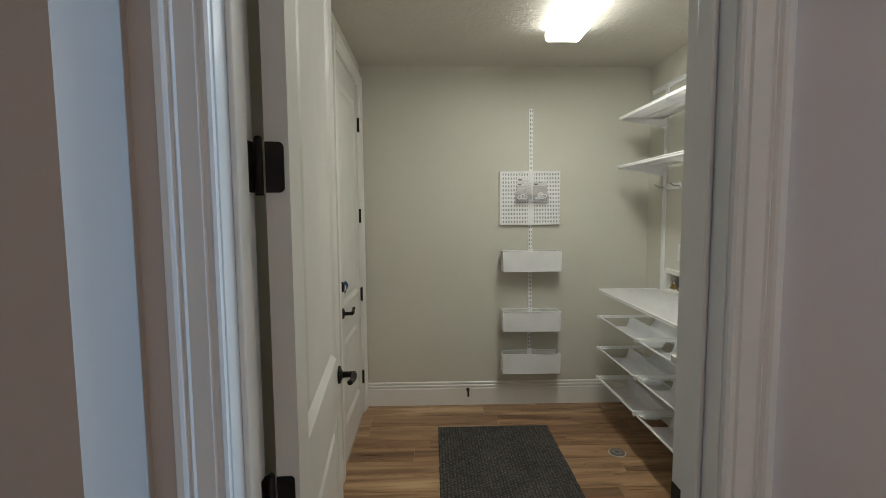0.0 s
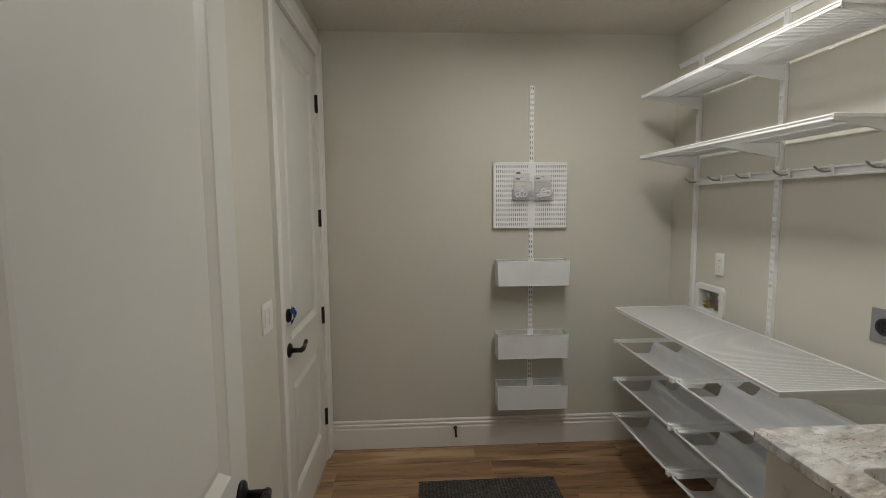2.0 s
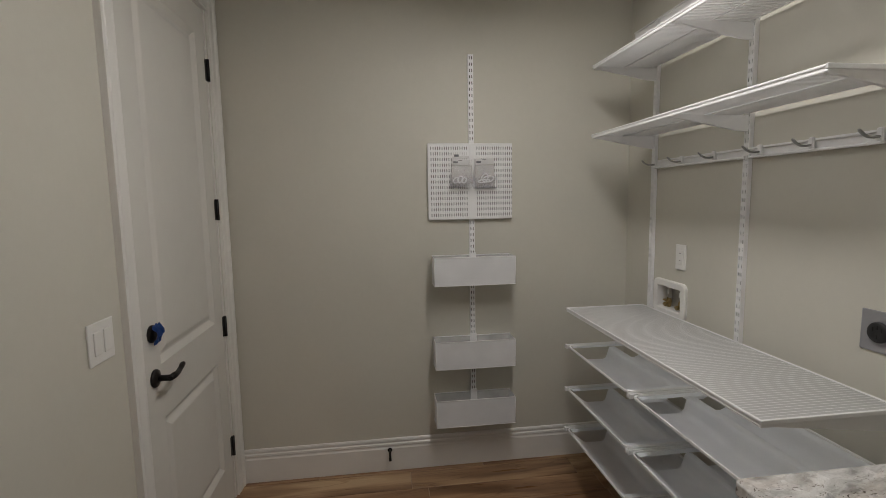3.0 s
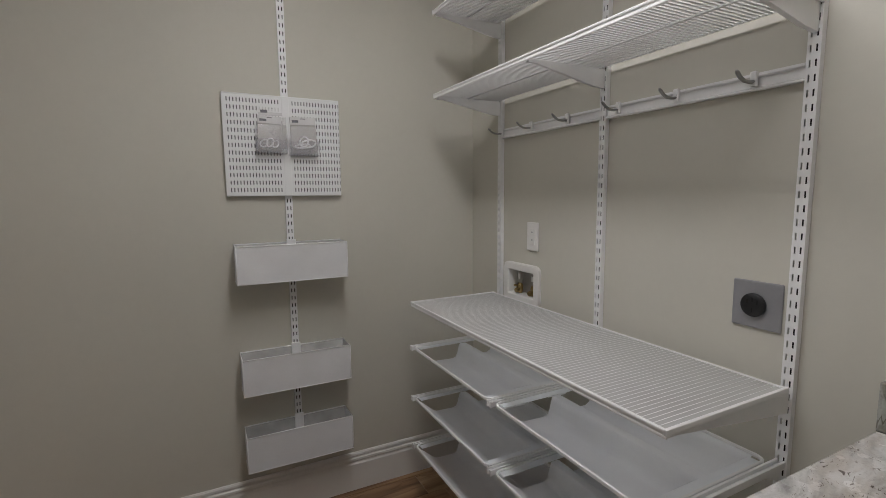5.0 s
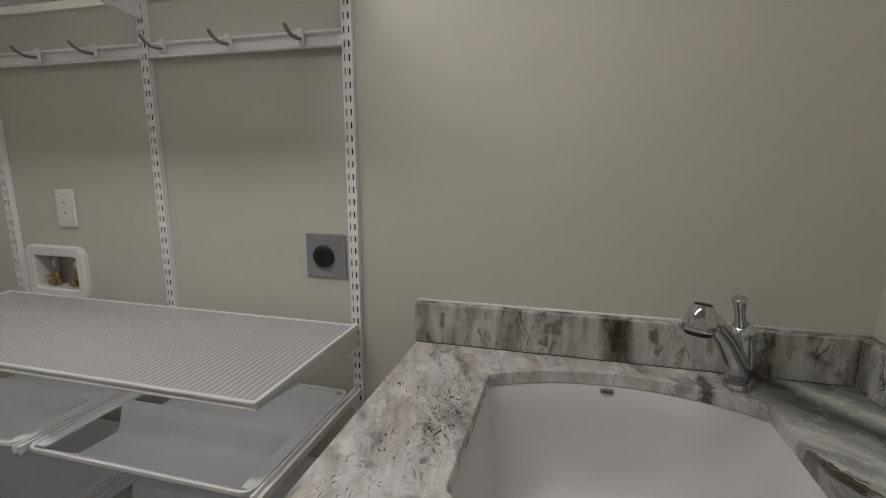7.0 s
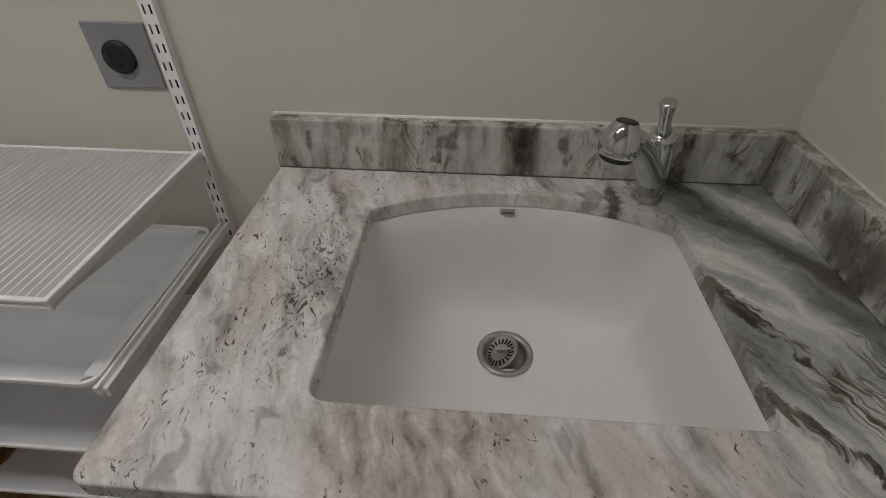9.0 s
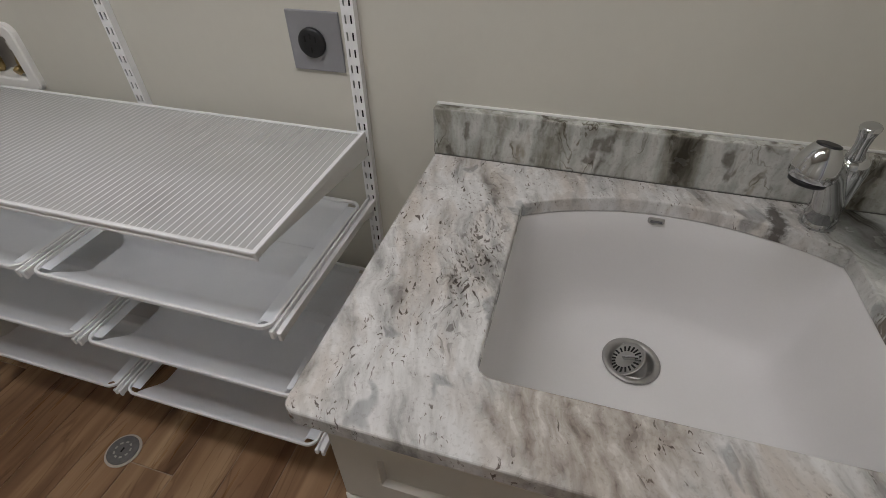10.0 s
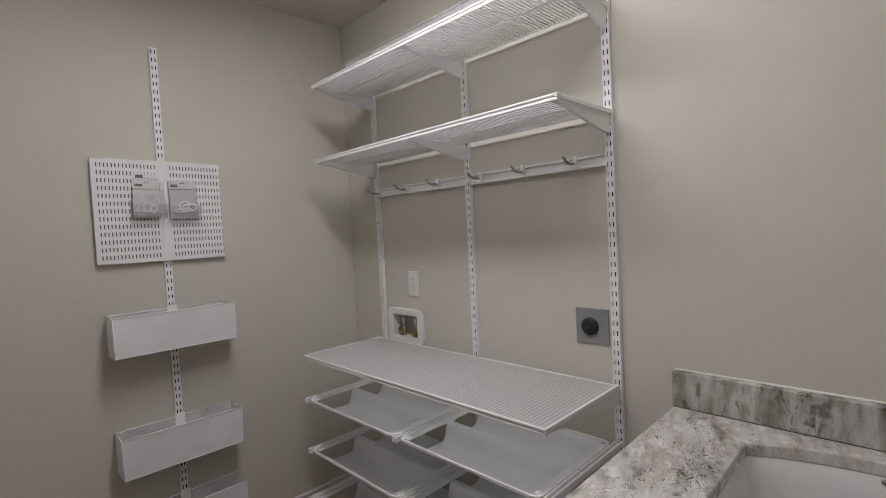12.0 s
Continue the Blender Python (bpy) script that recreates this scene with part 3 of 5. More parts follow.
baseboard((LEFT, FAR, 0), (RIGHT, FAR, 0), (0, -1, 0))
baseboard((RIGHT, 2.08, 0), (RIGHT, FAR - 0.0155, 0), (-1, 0, 0))
baseboard((LEFT, NEAR, 0), (LEFT, DY0 - 0.094, 0), (1, 0, 0))
baseboard((SX_STEP + 0.001, HALL - 0.004, 0), (JL - 0.085, HALL - 0.004, 0), (0, -1, 0))
baseboard((JR + 0.085, HALL - 0.004, 0), (HX1, HALL - 0.004, 0), (0, -1, 0))
baseboard((HX0, STEP, 0), (SX_STEP, STEP, 0), (0, -1, 0))


# ---- doors ----
def door_leaf(bm, W, H, D, rails):
    """A two-panel door, hinge side at u = 0, thickness from v = -D to 0; rails: heights of the lock rail."""
    stile, u = 0.115, (0.0, 0.115, W - 0.115, W)
    panels = ((0.210, rails[0]), (rails[1], H - 0.13))
    for side in (-D, 0.0):
        s = 1 if side == 0 else -1

        def quad(pts):
            bm.faces.new([bm.verts.new(p) for p in pts])

        def rect(u0, u1, z0, z1, d=0.0):
            quad([(u0, side - s * d, z0), (u1, side - s * d, z0), (u1, side - s * d, z1), (u0, side - s * d, z1)])
        rect(0, stile, 0, H), rect(W - stile, W, 0, H)
        zs = [0] + [z for p in panels for z in p] + [H]
        for z0, z1 in zip(zs[::2], zs[1::2]):
            rect(stile, W - stile, z0, z1)
        for z0, z1 in panels:
            u0, u1 = stile, W - stile
            steps = ((0.0, 0.0), (0.003, 0.003), (0.024, 0.015), (0.032, 0.014), (0.052, 0.005), (0.058, 0.004))
            for (a, da), (b, db) in zip(steps, steps[1:]):
                o = [(u0 + a, z0 + a), (u1 - a, z0 + a), (u1 - a, z1 - a), (u0 + a, z1 - a)]
                i = [(u0 + b, z0 + b), (u1 - b, z0 + b), (u1 - b, z1 - b), (u0 + b, z1 - b)]
                for k in range(4):
                    n = (k + 1) % 4
                    quad([(o[k][0], side - s * da, o[k][1]), (o[n][0], side - s * da, o[n][1]), (i[n][0], side - s * db, i[n][1]), (i[k][0], side - s * db, i[k][1])])
            rect(u0 + 0.058, u1 - 0.058, z0 + 0.058, z1 - 0.058, 0.004)
    for a, b in (((0, 0), (0, H)), ((0, H), (W, H)), ((W, H), (W, 0)), ((W, 0), (0, 0))):
        bm.faces.new([bm.verts.new(p) for p in ((a[0], -D, a[1]), (b[0], -D, b[1]), (b[0], 0, b[1]), (a[0], 0, a[1]))])
    bmesh.ops.remove_doubles(bm, verts=bm.verts, dist=0.0002)
    return bm


def lever_meshes(u, v, out, towards, z):
    """Rose and lever on a door face at u, v; out: +1 or -1 along v; towards: which way along u the lever points."""
    rose = lathe(B(), (u, v, z), (0, out, 0), [(0.031, 0.0), (0.032, 0.004), (0.029, 0.009), (0.018, 0.012), (0.012, 0.016)], 24)
    arm = B()
    tube(arm, [(u, v + out * 0.010, z), (u, v + out * 0.048, z), (u + towards * 0.004, v + out * 0.056, z)], [0.011, 0.0105, 0.012], 14)
    tube(arm, [(u - towards * 0.010, v + out * 0.054, z), (u + towards * 0.02, v + out * 0.056, z + 0.001), (u + towards * 0.05, v + out * 0.054, z - 0.002), (u + towards * 0.085, v + out * 0.050, z + 0.002), (u + towards * 0.108, v + out * 0.049, z + 0.010), (u + towards * 0.118, v + out * 0.049, z + 0.011)],
         [0.009, 0.0115, 0.0095, 0.0088, 0.0095, 0.006], 14)
    return rose, arm


def place_in(bm, m):
    bmesh.ops.transform(bm, matrix=m, verts=bm.verts)
    return bm


# the open entry door
W, D = 0.802, 0.044
m1 = Matrix.Translation((JL + 0.024, NEAR - 0.010, 0)) @ Matrix.Rotation(radians(95.3), 4, "Z")
door1 = thing("door_1", (JL, NEAR, 0), "white two-panel door standing open against the wall", "door", kind="structure")
part("leaf", place_in(place_in(door_leaf(B(), W, DOOR_H - 0.015, D, (0.800, 1.000)), Matrix.Translation((0.003, 0, 0.010))), m1), door_paint, door1)
for v, out in ((-D, -1), (0.0, 1)):
    rose, arm = lever_meshes(W - 0.062, v, out, -1, 0.936)
    handle = part("lever_handle", place_in(arm, m1), bronze, door1, "dark bronze lever handle")
    part("rose", place_in(rose, m1), bronze, handle)
for z in (0.300, 0.948, 1.597, 2.160):
    bm = B()
    leaf = [(-0.001, z - 0.047), (-0.001, z + 0.047)] + [(-0.025 - 0.010 * math.sin(radians(18 * k)), z + 0.037 + 0.010 * math.cos(radians(18 * k))) for k in range(6)] + [(-0.025 - 0.010 * math.cos(radians(18 * k)), z - 0.037 - 0.010 * math.sin(radians(18 * k))) for k in range(6)]
    rows = loft(bm, [[(u, a, b) for a, b in leaf] for u in (0.0032, 0.0005)])
    bm.faces.new(rows[0])
    bm.faces.new(rows[1][::-1])
    tube(bm, [(-0.001, 0.010, z - 0.052), (-0.001, 0.010, z + 0.052)], 0.0080, 12)
    hinge = part("hinge", place_in(bm, m1), bronze, door1, "dark bronze butt hinge with round corners")
    part("jamb_plate", rbox(B(), JL - 0.0005, JL + 0.0025, NEAR - 0.038, NEAR - 0.002, z - 0.047, z + 0.047, 0.001, 1), bronze, hinge)
    t2 = place_in(lathe(B(), (-0.001, 0.010, z + 0.052), (0, 0, 1), [(0.0068, 0), (0.006, 0.003), (0.003, 0.005)], 12), m1)
    part("pin_cap", t2, bronze, hinge)

# the closed door in the left wall, hinged beside the far corner
m2 = Matrix.Translation((LEFT - 0.004, DY1 - 0.019, 0)) @ Matrix.Rotation(radians(-90), 4, "Z")
W2 = DY1 - DY0 - 0.040
door2 = thing("door_2", (LEFT, DY0, 0), "closed white two-panel door with dark bronze hardware", "door", kind="structure")
part("leaf", place_in(place_in(door_leaf(B(), W2, DOOR_H - 0.010, D, (0.745, 0.940)), Matrix.Translation((0, 0, 0.010))), m2), door_paint, door2)
rose, arm = lever_meshes(W2 - 0.062, 0.0, 1, -1, 0.918)
handle = part("lever_handle", place_in(arm, m2), bronze, door2, "dark bronze lever handle")
part("rose", place_in(rose, m2), bronze, handle)
bolt = part("deadbolt", place_in(lathe(B(), (W2 - 0.062, 0, 1.074), (0, 1, 0), [(0.030, 0), (0.031, 0.006), (0.026, 0.012), (0.012, 0.016)], 24), m2), bronze, door2, "dark bronze deadbolt")
bm = B()
random.seed(4)
rows_t = []
for i in range(7):
    rows_t.append([bm.verts.new((W2 - 0.062 - 0.026 + 0.052 * j / 4 + random.uniform(-0.004, 0.004), 0.0165 + random.uniform(0, 0.008) + (0.010 if 1 < i < 5 else 0), 1.042 + 0.068 * i / 6 + random.uniform(-0.004, 0.004))) for j in range(5)])
for a, b in zip(rows_t, rows_t[1:]):
    for k in range(4):
        bm.faces.new((a[k], a[k + 1], b[k + 1], b[k]))
bmesh.ops.solidify(bm, geom=list(bm.faces), thickness=0.0015)
part("tape", place_in(bm, m2), blue_tape, bolt, "crumpled blue painter's tape")
for z in (0.282, 0.905, 1.478, 2.125):
    bm = B()
    tube(bm, [(-0.004, 0.007, z - 0.050), (-0.004, 0.007, z + 0.050)], 0.0078, 12)
    join(bm, rbox(B(), -0.002, 0.016, -0.002, 0.0015, z - 0.049, z + 0.049, 0.001, 1))
    part("hinge", place_in(bm, m2), bronze, door2, "dark bronze butt hinge")

# warm fill lamp added on the hall ceiling, unseen behind the walker
fill_glow = mat("fill_lamp_glow", (0.9, 0.88, 0.82), 0.4)
bsdf(fill_glow).inputs["Emission Color"].default_value = (1.0, 0.72, 0.54, 1)
bsdf(fill_glow).inputs["Emission Strength"].default_value = HALL_FILL
hall_fill = thing("added_hall_lamp", (0.90, -0.9, CEIL), "added round fill lamp on the hall ceiling, out of view", "ceiling lamp")
part("glass", lathe(B(), (0.90, -0.9, CEIL - 0.018), (0, 0, -1), [(0.15, 0), (0.16, 0.012), (0.145, 0.05), (0.09, 0.078), (0.02, 0.086)], 32), fill_glow, hall_fill, "glowing bowl of the added fill lamp")
part("rim", lathe(B(), (0.90, -0.9, CEIL), (0, 0, -1), [(0.165, 0), (0.165, 0.014), (0.158, 0.018)], 32), stainless, hall_fill)

# ---- ceiling light ----
light = thing("ceiling_light", (0.916, 2.447, CEIL), "long lit wraparound ceiling light with white diffuser", "ceiling light")
LX0, LX1, LY0, LY1 = 0.812, 1.020, 1.837, 3.057
bm = B()
prof = [(LX0 + 0.004, CEIL - 0.012), (LX0, CEIL - 0.03), (LX0 + 0.004, CEIL - 0.056), (LX0 + 0.014, CEIL - 0.068), (LX1 - 0.014, CEIL - 0.068), (LX1 - 0.004, CEIL - 0.056), (LX1, CEIL - 0.03), (LX1 - 0.004, CEIL - 0.012)]
for k in (0, 1, 2, 4, 5, 6):
    (xa, za), (xb, zb) = prof[k], prof[k + 1]
    bm.faces.new([bm.verts.new(p) for p in ((xa, LY0, za), (xb, LY0, zb), (xb, LY1, zb), (xa, LY1, za))])
bmesh.ops.remove_doubles(bm, verts=bm.verts, dist=0.0001)
part("side_lens", bm, ribbed_lens, light, "glowing ribbed acrylic side lens")
bm = B()
(xa, za), (xb, zb) = prof[3], prof[4]
bm.faces.new([bm.verts.new(p) for p in ((xa, LY0, za), (xb, LY0, zb), (xb, LY1, zb), (xa, LY1, za))])
part("diffuser", bm, diffuser, light, "glowing white acrylic diffuser")
for y in (LY0, LY1):
    bm = B()
    bm.faces.new([bm.verts.new((x, y, z)) for x, z in prof])
    part("end_cap", bm, lit_end, light, "dim white plastic end cap")
part("housing", rbox(B(), LX0 + 0.006, LX1 - 0.006, LY0 + 0.004, LY1 - 0.004, CEIL - 0.012, CEIL, 0.002), plastic, light)


# ---- wall storage on the right wall ----
UP = (3.498, 2.884, 2.274)          # the three uprights
ZT, ZB = 2.372, 0.262


def upright(place, z0, z1, mirror=1):
    """A U channel 26 mm wide with pairs of slots; place(a, d, z): a across, d out of the wall."""
    bm = B()
    us = [-0.0135, -0.0078, -0.0042, 0.0042, 0.0078, 0.0135]
    ws, n = [z0], int((z1 - z0) / 0.032)
    for k in range(n):
        c = z1 - 0.018 - 0.032 * k
        if c - 0.008 > z0:
            ws += [c - 0.0078, c + 0.0078]
    ws = sorted(ws) + [z1]
    slotted(bm, us, ws, lambda a, z: place(a, 0.018, z), lambda i, j: i in (1, 3) and j % 2 == 1)
    for a in (-0.0135, 0.0135):
        bm.faces.new([bm.verts.new(place(a, d, z)) for d, z in ((0.001, z0), (0.018, z0), (0.018, z1), (0.001, z1))])
    return bm


def upright_thing(name, place, z0, z1, label, group=""):
    u = thing(name, place(0, 0, z0), label, "shelf upright", group)
    part("channel", upright(place, z0, z1), white_steel, u)
    # Black sheet just off the wall paints the shade inside the channel.
    bm = B()
    pts = [place(a, 0.002, z) for a, z in ((-0.012, z0 + 0.002), (0.012, z0 + 0.002), (0.012, z1 - 0.002), (-0.012, z1 - 0.002))]
    bm.faces.new([bm.verts.new(p) for p in pts])
    part("channel_shade", bm, hole_shade, u, "black sheet standing in for the shade inside the channel")
    return u


for y in UP:
    upright_thing("shelf_upright", lambda a, d, z, y=y: (RIGHT - d, y + a, z), ZB, ZT, "white slotted steel upright hanging on the wall", "uprights of the wall shelving")
track = thing("hanging_track", (RIGHT, 3.0, ZT), "thin white horizontal track carrying the uprights", "shelf track")
part("rail", rbox(B(), RIGHT - 0.008, RIGHT, 2.21, 3.72, ZT - 0.022, ZT + 0.010, 0.002), white_steel, track)
part("lip", rbox(B(), RIGHT - 0.016, RIGHT - 0.008, 2.21, 3.72, ZT + 0.004, ZT + 0.010, 0.0015), white_steel, track)


def bracket(bm, y, x_front, z, h_wall, h_front):
    """A tapered pressed-steel shelf bracket under a shelf at z."""
    x0, x1 = x_front, RIGHT - 0.018
    for d in (-0.006, 0.006):
        side = [(x0, z - h_front), (x0 + 0.03, z - h_front), (x1 - 0.05, z - h_wall + 0.004), (x1, z - h_wall), (x1, z - 0.002), (x0, z - 0.002)]
        vs = [bm.verts.new((x, y + d, zz)) for x, zz in side]
        bm.faces.new(vs)
    bm.verts.ensure_lookup_table()
    n, k = 6, len(bm.verts) - 12
    for i in range(n):
        j = (i + 1) % n
        bm.faces.new((bm.verts[k + i], bm.verts[k + j], bm.verts[k + n + j], bm.verts[k + n + i]))
    return bm


def wire_shelf(x_front, z, label, pitch, depth_h, mids, gap=0.022, r=0.0022, sunk=0.0):
    """Thin cross wires lie on long rods; a smooth rim runs round, with a second rod hung under the front one."""
    y0, y1 = UP[2] - 0.014, UP[0] + 0.014
    s = thing("wire_shelf", (RIGHT, 2.87, z), label, "wire shelf", "wire shelves")
    xb = RIGHT - gap
    n = int((y1 - y0 - 0.02) / pitch)
    bm = B()
    for k in range(n + 1):
        y = y0 + 0.010 + (y1 - y0 - 0.02) * k / n
        tube(bm, [(x_front + 0.006, y, z - 0.0024 - sunk), (xb - 0.003, y, z - 0.0024 - sunk)], r, 6)
    w = part("wire_grid", bm, white_steel, s)
    tagged(w, kind="stuff")
    part("front_rim", rbox(B(), x_front, x_front + 0.0085, y0, y1, z - 0.0075, z + 0.0005, 0.0025), white_steel, s)
    part("front_rod", rbox(B(), x_front + 0.001, x_front + 0.0065, y0, y1, z - 0.0195, z - 0.0125, 0.0022), white_steel, s)
    part("front_web", box(B(), x_front + 0.0030, x_front + 0.0050, y0, y1, z - 0.0135, z - 0.0065), white_steel, s)
    part("back_rim", rbox(B(), xb - 0.006, xb, y0, y1, z - 0.006, z + 0.001, 0.0022), white_steel, s)
    for f in mids:
        x = x_front + f * (xb - x_front)
        part("long_rod", tube(B(), [(x, y0, z - 0.0065 - sunk), (x, y1, z - 0.0065 - sunk)], 0.003, 8), white_steel, s)
    for y in (y0 + 0.003, y1 - 0.003):
        bm = B()
        rbox(bm, x_front, xb + 0.004, y - 0.004, y + 0.004, z - 0.012, z + 0.0015, 0.002)
        part("end_trim", bm, white_steel, s)
    for y in UP:
        yy = min(max(y, y0 + 0.006), y1 - 0.012)
        b = part("bracket", bracket(B(), yy, x_front + 0.012, z - 0.009, depth_h, 0.014), white_steel, s)
    return s


PITCH = 0.0130
wire_shelf(1.446, 2.150, "white ventilated wire shelf high on the wall", PITCH, 0.062, (0.5,), 0.022, 0.0022, 0.002)
wire_shelf(1.446, 1.818, "white ventilated wire shelf above the hook rail", PITCH, 0.062, (0.5,), 0.022, 0.0022, 0.002)
wire_shelf(1.327, 0.944, "deep white wire shelf at counter height", 0.0140, 0.060, (0.36, 0.70), 0.040, 0.0016, 0.001)



def shelf_liner(x_front, x_back, z, label):
    """A thin frosted sheet resting on the wires inside the rim."""
    t = thing("shelf_liner", (x_front, 2.88, z), label, "shelf liner", "shelf liners")
    bm = B()
    bm.faces.new([bm.verts.new((x, y, z)) for x, y in ((x_front, UP[2] - 0.006), (x_back, UP[2] - 0.006), (x_back, UP[0] + 0.006), (x_front, UP[0] + 0.006))])
    part("sheet", bm, liner_mat, t)


shelf_liner(1.4555, RIGHT - 0.029, 2.1490, "thin frosted plastic liner on the top wire shelf")
shelf_liner(1.4555, RIGHT - 0.029, 1.8170, "thin frosted plastic liner on the lower wall shelf")
shelf_liner(1.3365, RIGHT - 0.047, 0.9418, "frosted plastic liner lying on the deep wire shelf")

# hook rails
for ya, yb, hooks in ((UP[0] - 0.0145, UP[1] + 0.0145, (3.470, 3.262, 3.050)), (UP[1] - 0.0145, UP[2] + 0.0145, (2.812, 2.604, 2.394))):
    lo, hi = min(ya, yb), max(ya, yb)
    rail = thing("hook_rail", (RIGHT, 0.5 * (lo + hi), 1.66), "white steel hook rail with grey hooks between uprights", "hook rail", "hook rails")
    bm = B()
    sweep(bm, [(0, 0), (0, 0.016), (0.004, 0.016), (0.009, 0.0075), (0.031, 0.0075), (0.034, 0.016), (0.040, 0.016), (0.040, 0)], (RIGHT - 0.002, lo, 1.647), (RIGHT - 0.002, hi, 1.647), (-1, 0, 0), (0, 0, 1))
    part("rail", bm, white_steel, rail)
    for y in hooks:
        clip = part("hook_clip", rbox(B(), RIGHT - 0.030, RIGHT - 0.0185, y - 0.008, y + 0.008, 1.655, 1.691, 0.003), white_steel, rail)
        bm = B()
        tube(bm, [(RIGHT - 0.028, y, 1.666), (RIGHT - 0.046, y, 1.664), (RIGHT - 0.064, y, 1.665), (RIGHT - 0.080, y, 1.672), (RIGHT - 0.092, y, 1.682), (RIGHT - 0.096, y, 1.686)], [0.006, 0.006, 0.0058, 0.0056, 0.0056, 0.003], 10, squash=0.7)
        part("prong", bm, grey_metal, clip, "grey metal prong")


# gliding trays: a rim with a double-valley mesh sheet hung in it
def tray_profile(x0, x1):
    w = x1 - x0
    pts = [(0.0, 0.0), (0.02, -0.002), (0.06, -0.014), (0.12, -0.036), (0.17, -0.053), (0.21, -0.061), (0.41, -0.064), (0.445, -0.059), (0.465, -0.043), (0.480, -0.018), (0.493, -0.004), (0.503, -0.002), (0.560, -0.002),
           (0.575, -0.005), (0.60, -0.030), (0.625, -0.052), (0.66, -0.061), (0.84, -0.064), (0.88, -0.056), (0.92, -0.033), (0.95, -0.011), (0.97, -0.002), (1.0, 0.0)]
    return [(x0 + f * w, d) for f, d in pts]


def tray(y0, y1, z):
    x0, x1 = 1.327, 1.752
    t = thing("gliding_tray", (x0, 0.5 * (y0 + y1), z), "white mesh pull-out tray with two sunken troughs", "storage tray", "pull-out trays")
    bm = B()
    prof = tray_profile(x0 + 0.006, x1 - 0.006)
    a = [bm.verts.new((x, y0 + 0.034, z - 0.004 + d)) for x, d in prof]
    b = [bm.verts.new((x, y1 - 0.034, z - 0.004 + d)) for x, d in prof]
    for k in range(len(a) - 1):
        f = bm.faces.new((a[k], a[k + 1], b[k + 1], b[k]))
        f.smooth = True
    part("trough_sheet", bm, tray_mesh, t, "fine white mesh sheet")
    for ya, yb in ((y0 + 0.005, y0 + 0.035), (y1 - 0.035, y1 - 0.005)):
        part("end_lip", rbox(B(), x0 + 0.020, x1 - 0.020, ya, yb, z - 0.0045, z - 0.003, 0.0006, 1), tray_mesh, t)
    # rim: rounded rectangle of flat bar
    r, pts = 0.028, []
    for cx, cy, a0 in ((x0 + r, y0 + r, 180), (x1 - r, y0 + r, 270), (x1 - r, y1 - r, 0), (x0 + r, y1 - r, 90)):
        for k in range(6):
            ang = radians(a0 + 18 * k)
            pts.append((cx + r * math.cos(ang), cy + r * math.sin(ang)))
    loops = []
    for d, h in ((0.0, 0.002), (0.0, -0.006), (0.006, -0.006), (0.0075, -0.001), (0.006, 0.003), (0.002, 0.0035), (0.0, 0.002)):
        loops.append([(x, y, z + h) for x, y in offset_loop(pts, d)])
    bm = B()
    loft(bm, loops)
    part("rim", bm, white_steel, t)
    return t


def runner(y, z, w=0.017):
    """The side rail of a tray bay, from the upright to the front, with an end cap."""
    t = thing("tray_runner", (RIGHT, y, z), "white steel runner carrying pull-out trays", "tray runner", "tray runners")
    bm = B()
    x0, x1 = 1.326, RIGHT - 0.018
    for s in (-1, 1):
        rbox(bm, x0, x1, y + s * w / 2 - 0.003, y + s * w / 2 + 0.003, z - 0.015, z + 0.004, 0.0015)
    box(bm, x0 + 0.004, x1, y - w / 2, y + w / 2, z - 0.013, z - 0.006)
    part("rail", bm, white_steel, t)
    bm = B()
    prof = [(x1 - 0.09, z - 0.016), (x1, z - 0.050), (x1, z - 0.0155), (x1 - 0.09, z - 0.0155)]
    loops = [[(x, y + s, zz) for x, zz in prof] for s in (-0.0015, 0.0015)]
    rows = loft(bm, loops)
    bm.faces.new(rows[0])
    bm.faces.new(rows[1][::-1])
    part("bracket_web", bm, white_steel, t)
    for s in (-1, 1):
        part("end_cap", rbox(B(), x0 - 0.005, x0 + 0.003, y + s * w / 2 - 0.0042, y + s * w / 2 + 0.0042, z - 0.016, z + 0.005, 0.002), white_steel, t)


for z in (0.749, 0.521, 0.302):
    tray(UP[1] + 0.016, UP[0] - 0.008, z)
    tray(UP[2] + 0.016, UP[1] - 0.016, z)
    runner(UP[0] + 0.002, z, 0.012)
    runner(UP[1], z)
    runner(UP[2], z)

# ---- storage on the far wall ----
SX = 0.884
upright_thing("wall_strip", lambda a, d, z: (SX + a * 1.05, FAR - d * 0.7, z), 0.275, 2.262, "single white slotted steel strip on the wall")
peg = thing("pegboard", (SX, FAR, 1.40), "white steel pegboard with rows of slots", "pegboard")
PX0, PX1, PZ0, PZ1 = 0.647, 1.105, 1.403, 1.800
bm = B()
us, ws = [PX0], [PZ0]
for half0 in (PX0 + 0.012, SX + 0.022):
    for k in range(17):
        c = half0 + 0.0060 + k * 0.01195
        us += [c - 0.0019, c + 0.0019]
us = us + [PX1]
for k in range(13):
    c = PZ0 + 0.022 + k * 0.0294
    ws += [c - 0.0078, c + 0.0078]
ws = ws + [PZ1]
yf = FAR - 0.024
slotted(bm, us, ws, lambda x, z: (x, yf, z), lambda i, j: i % 2 == 1 and j % 2 == 1)
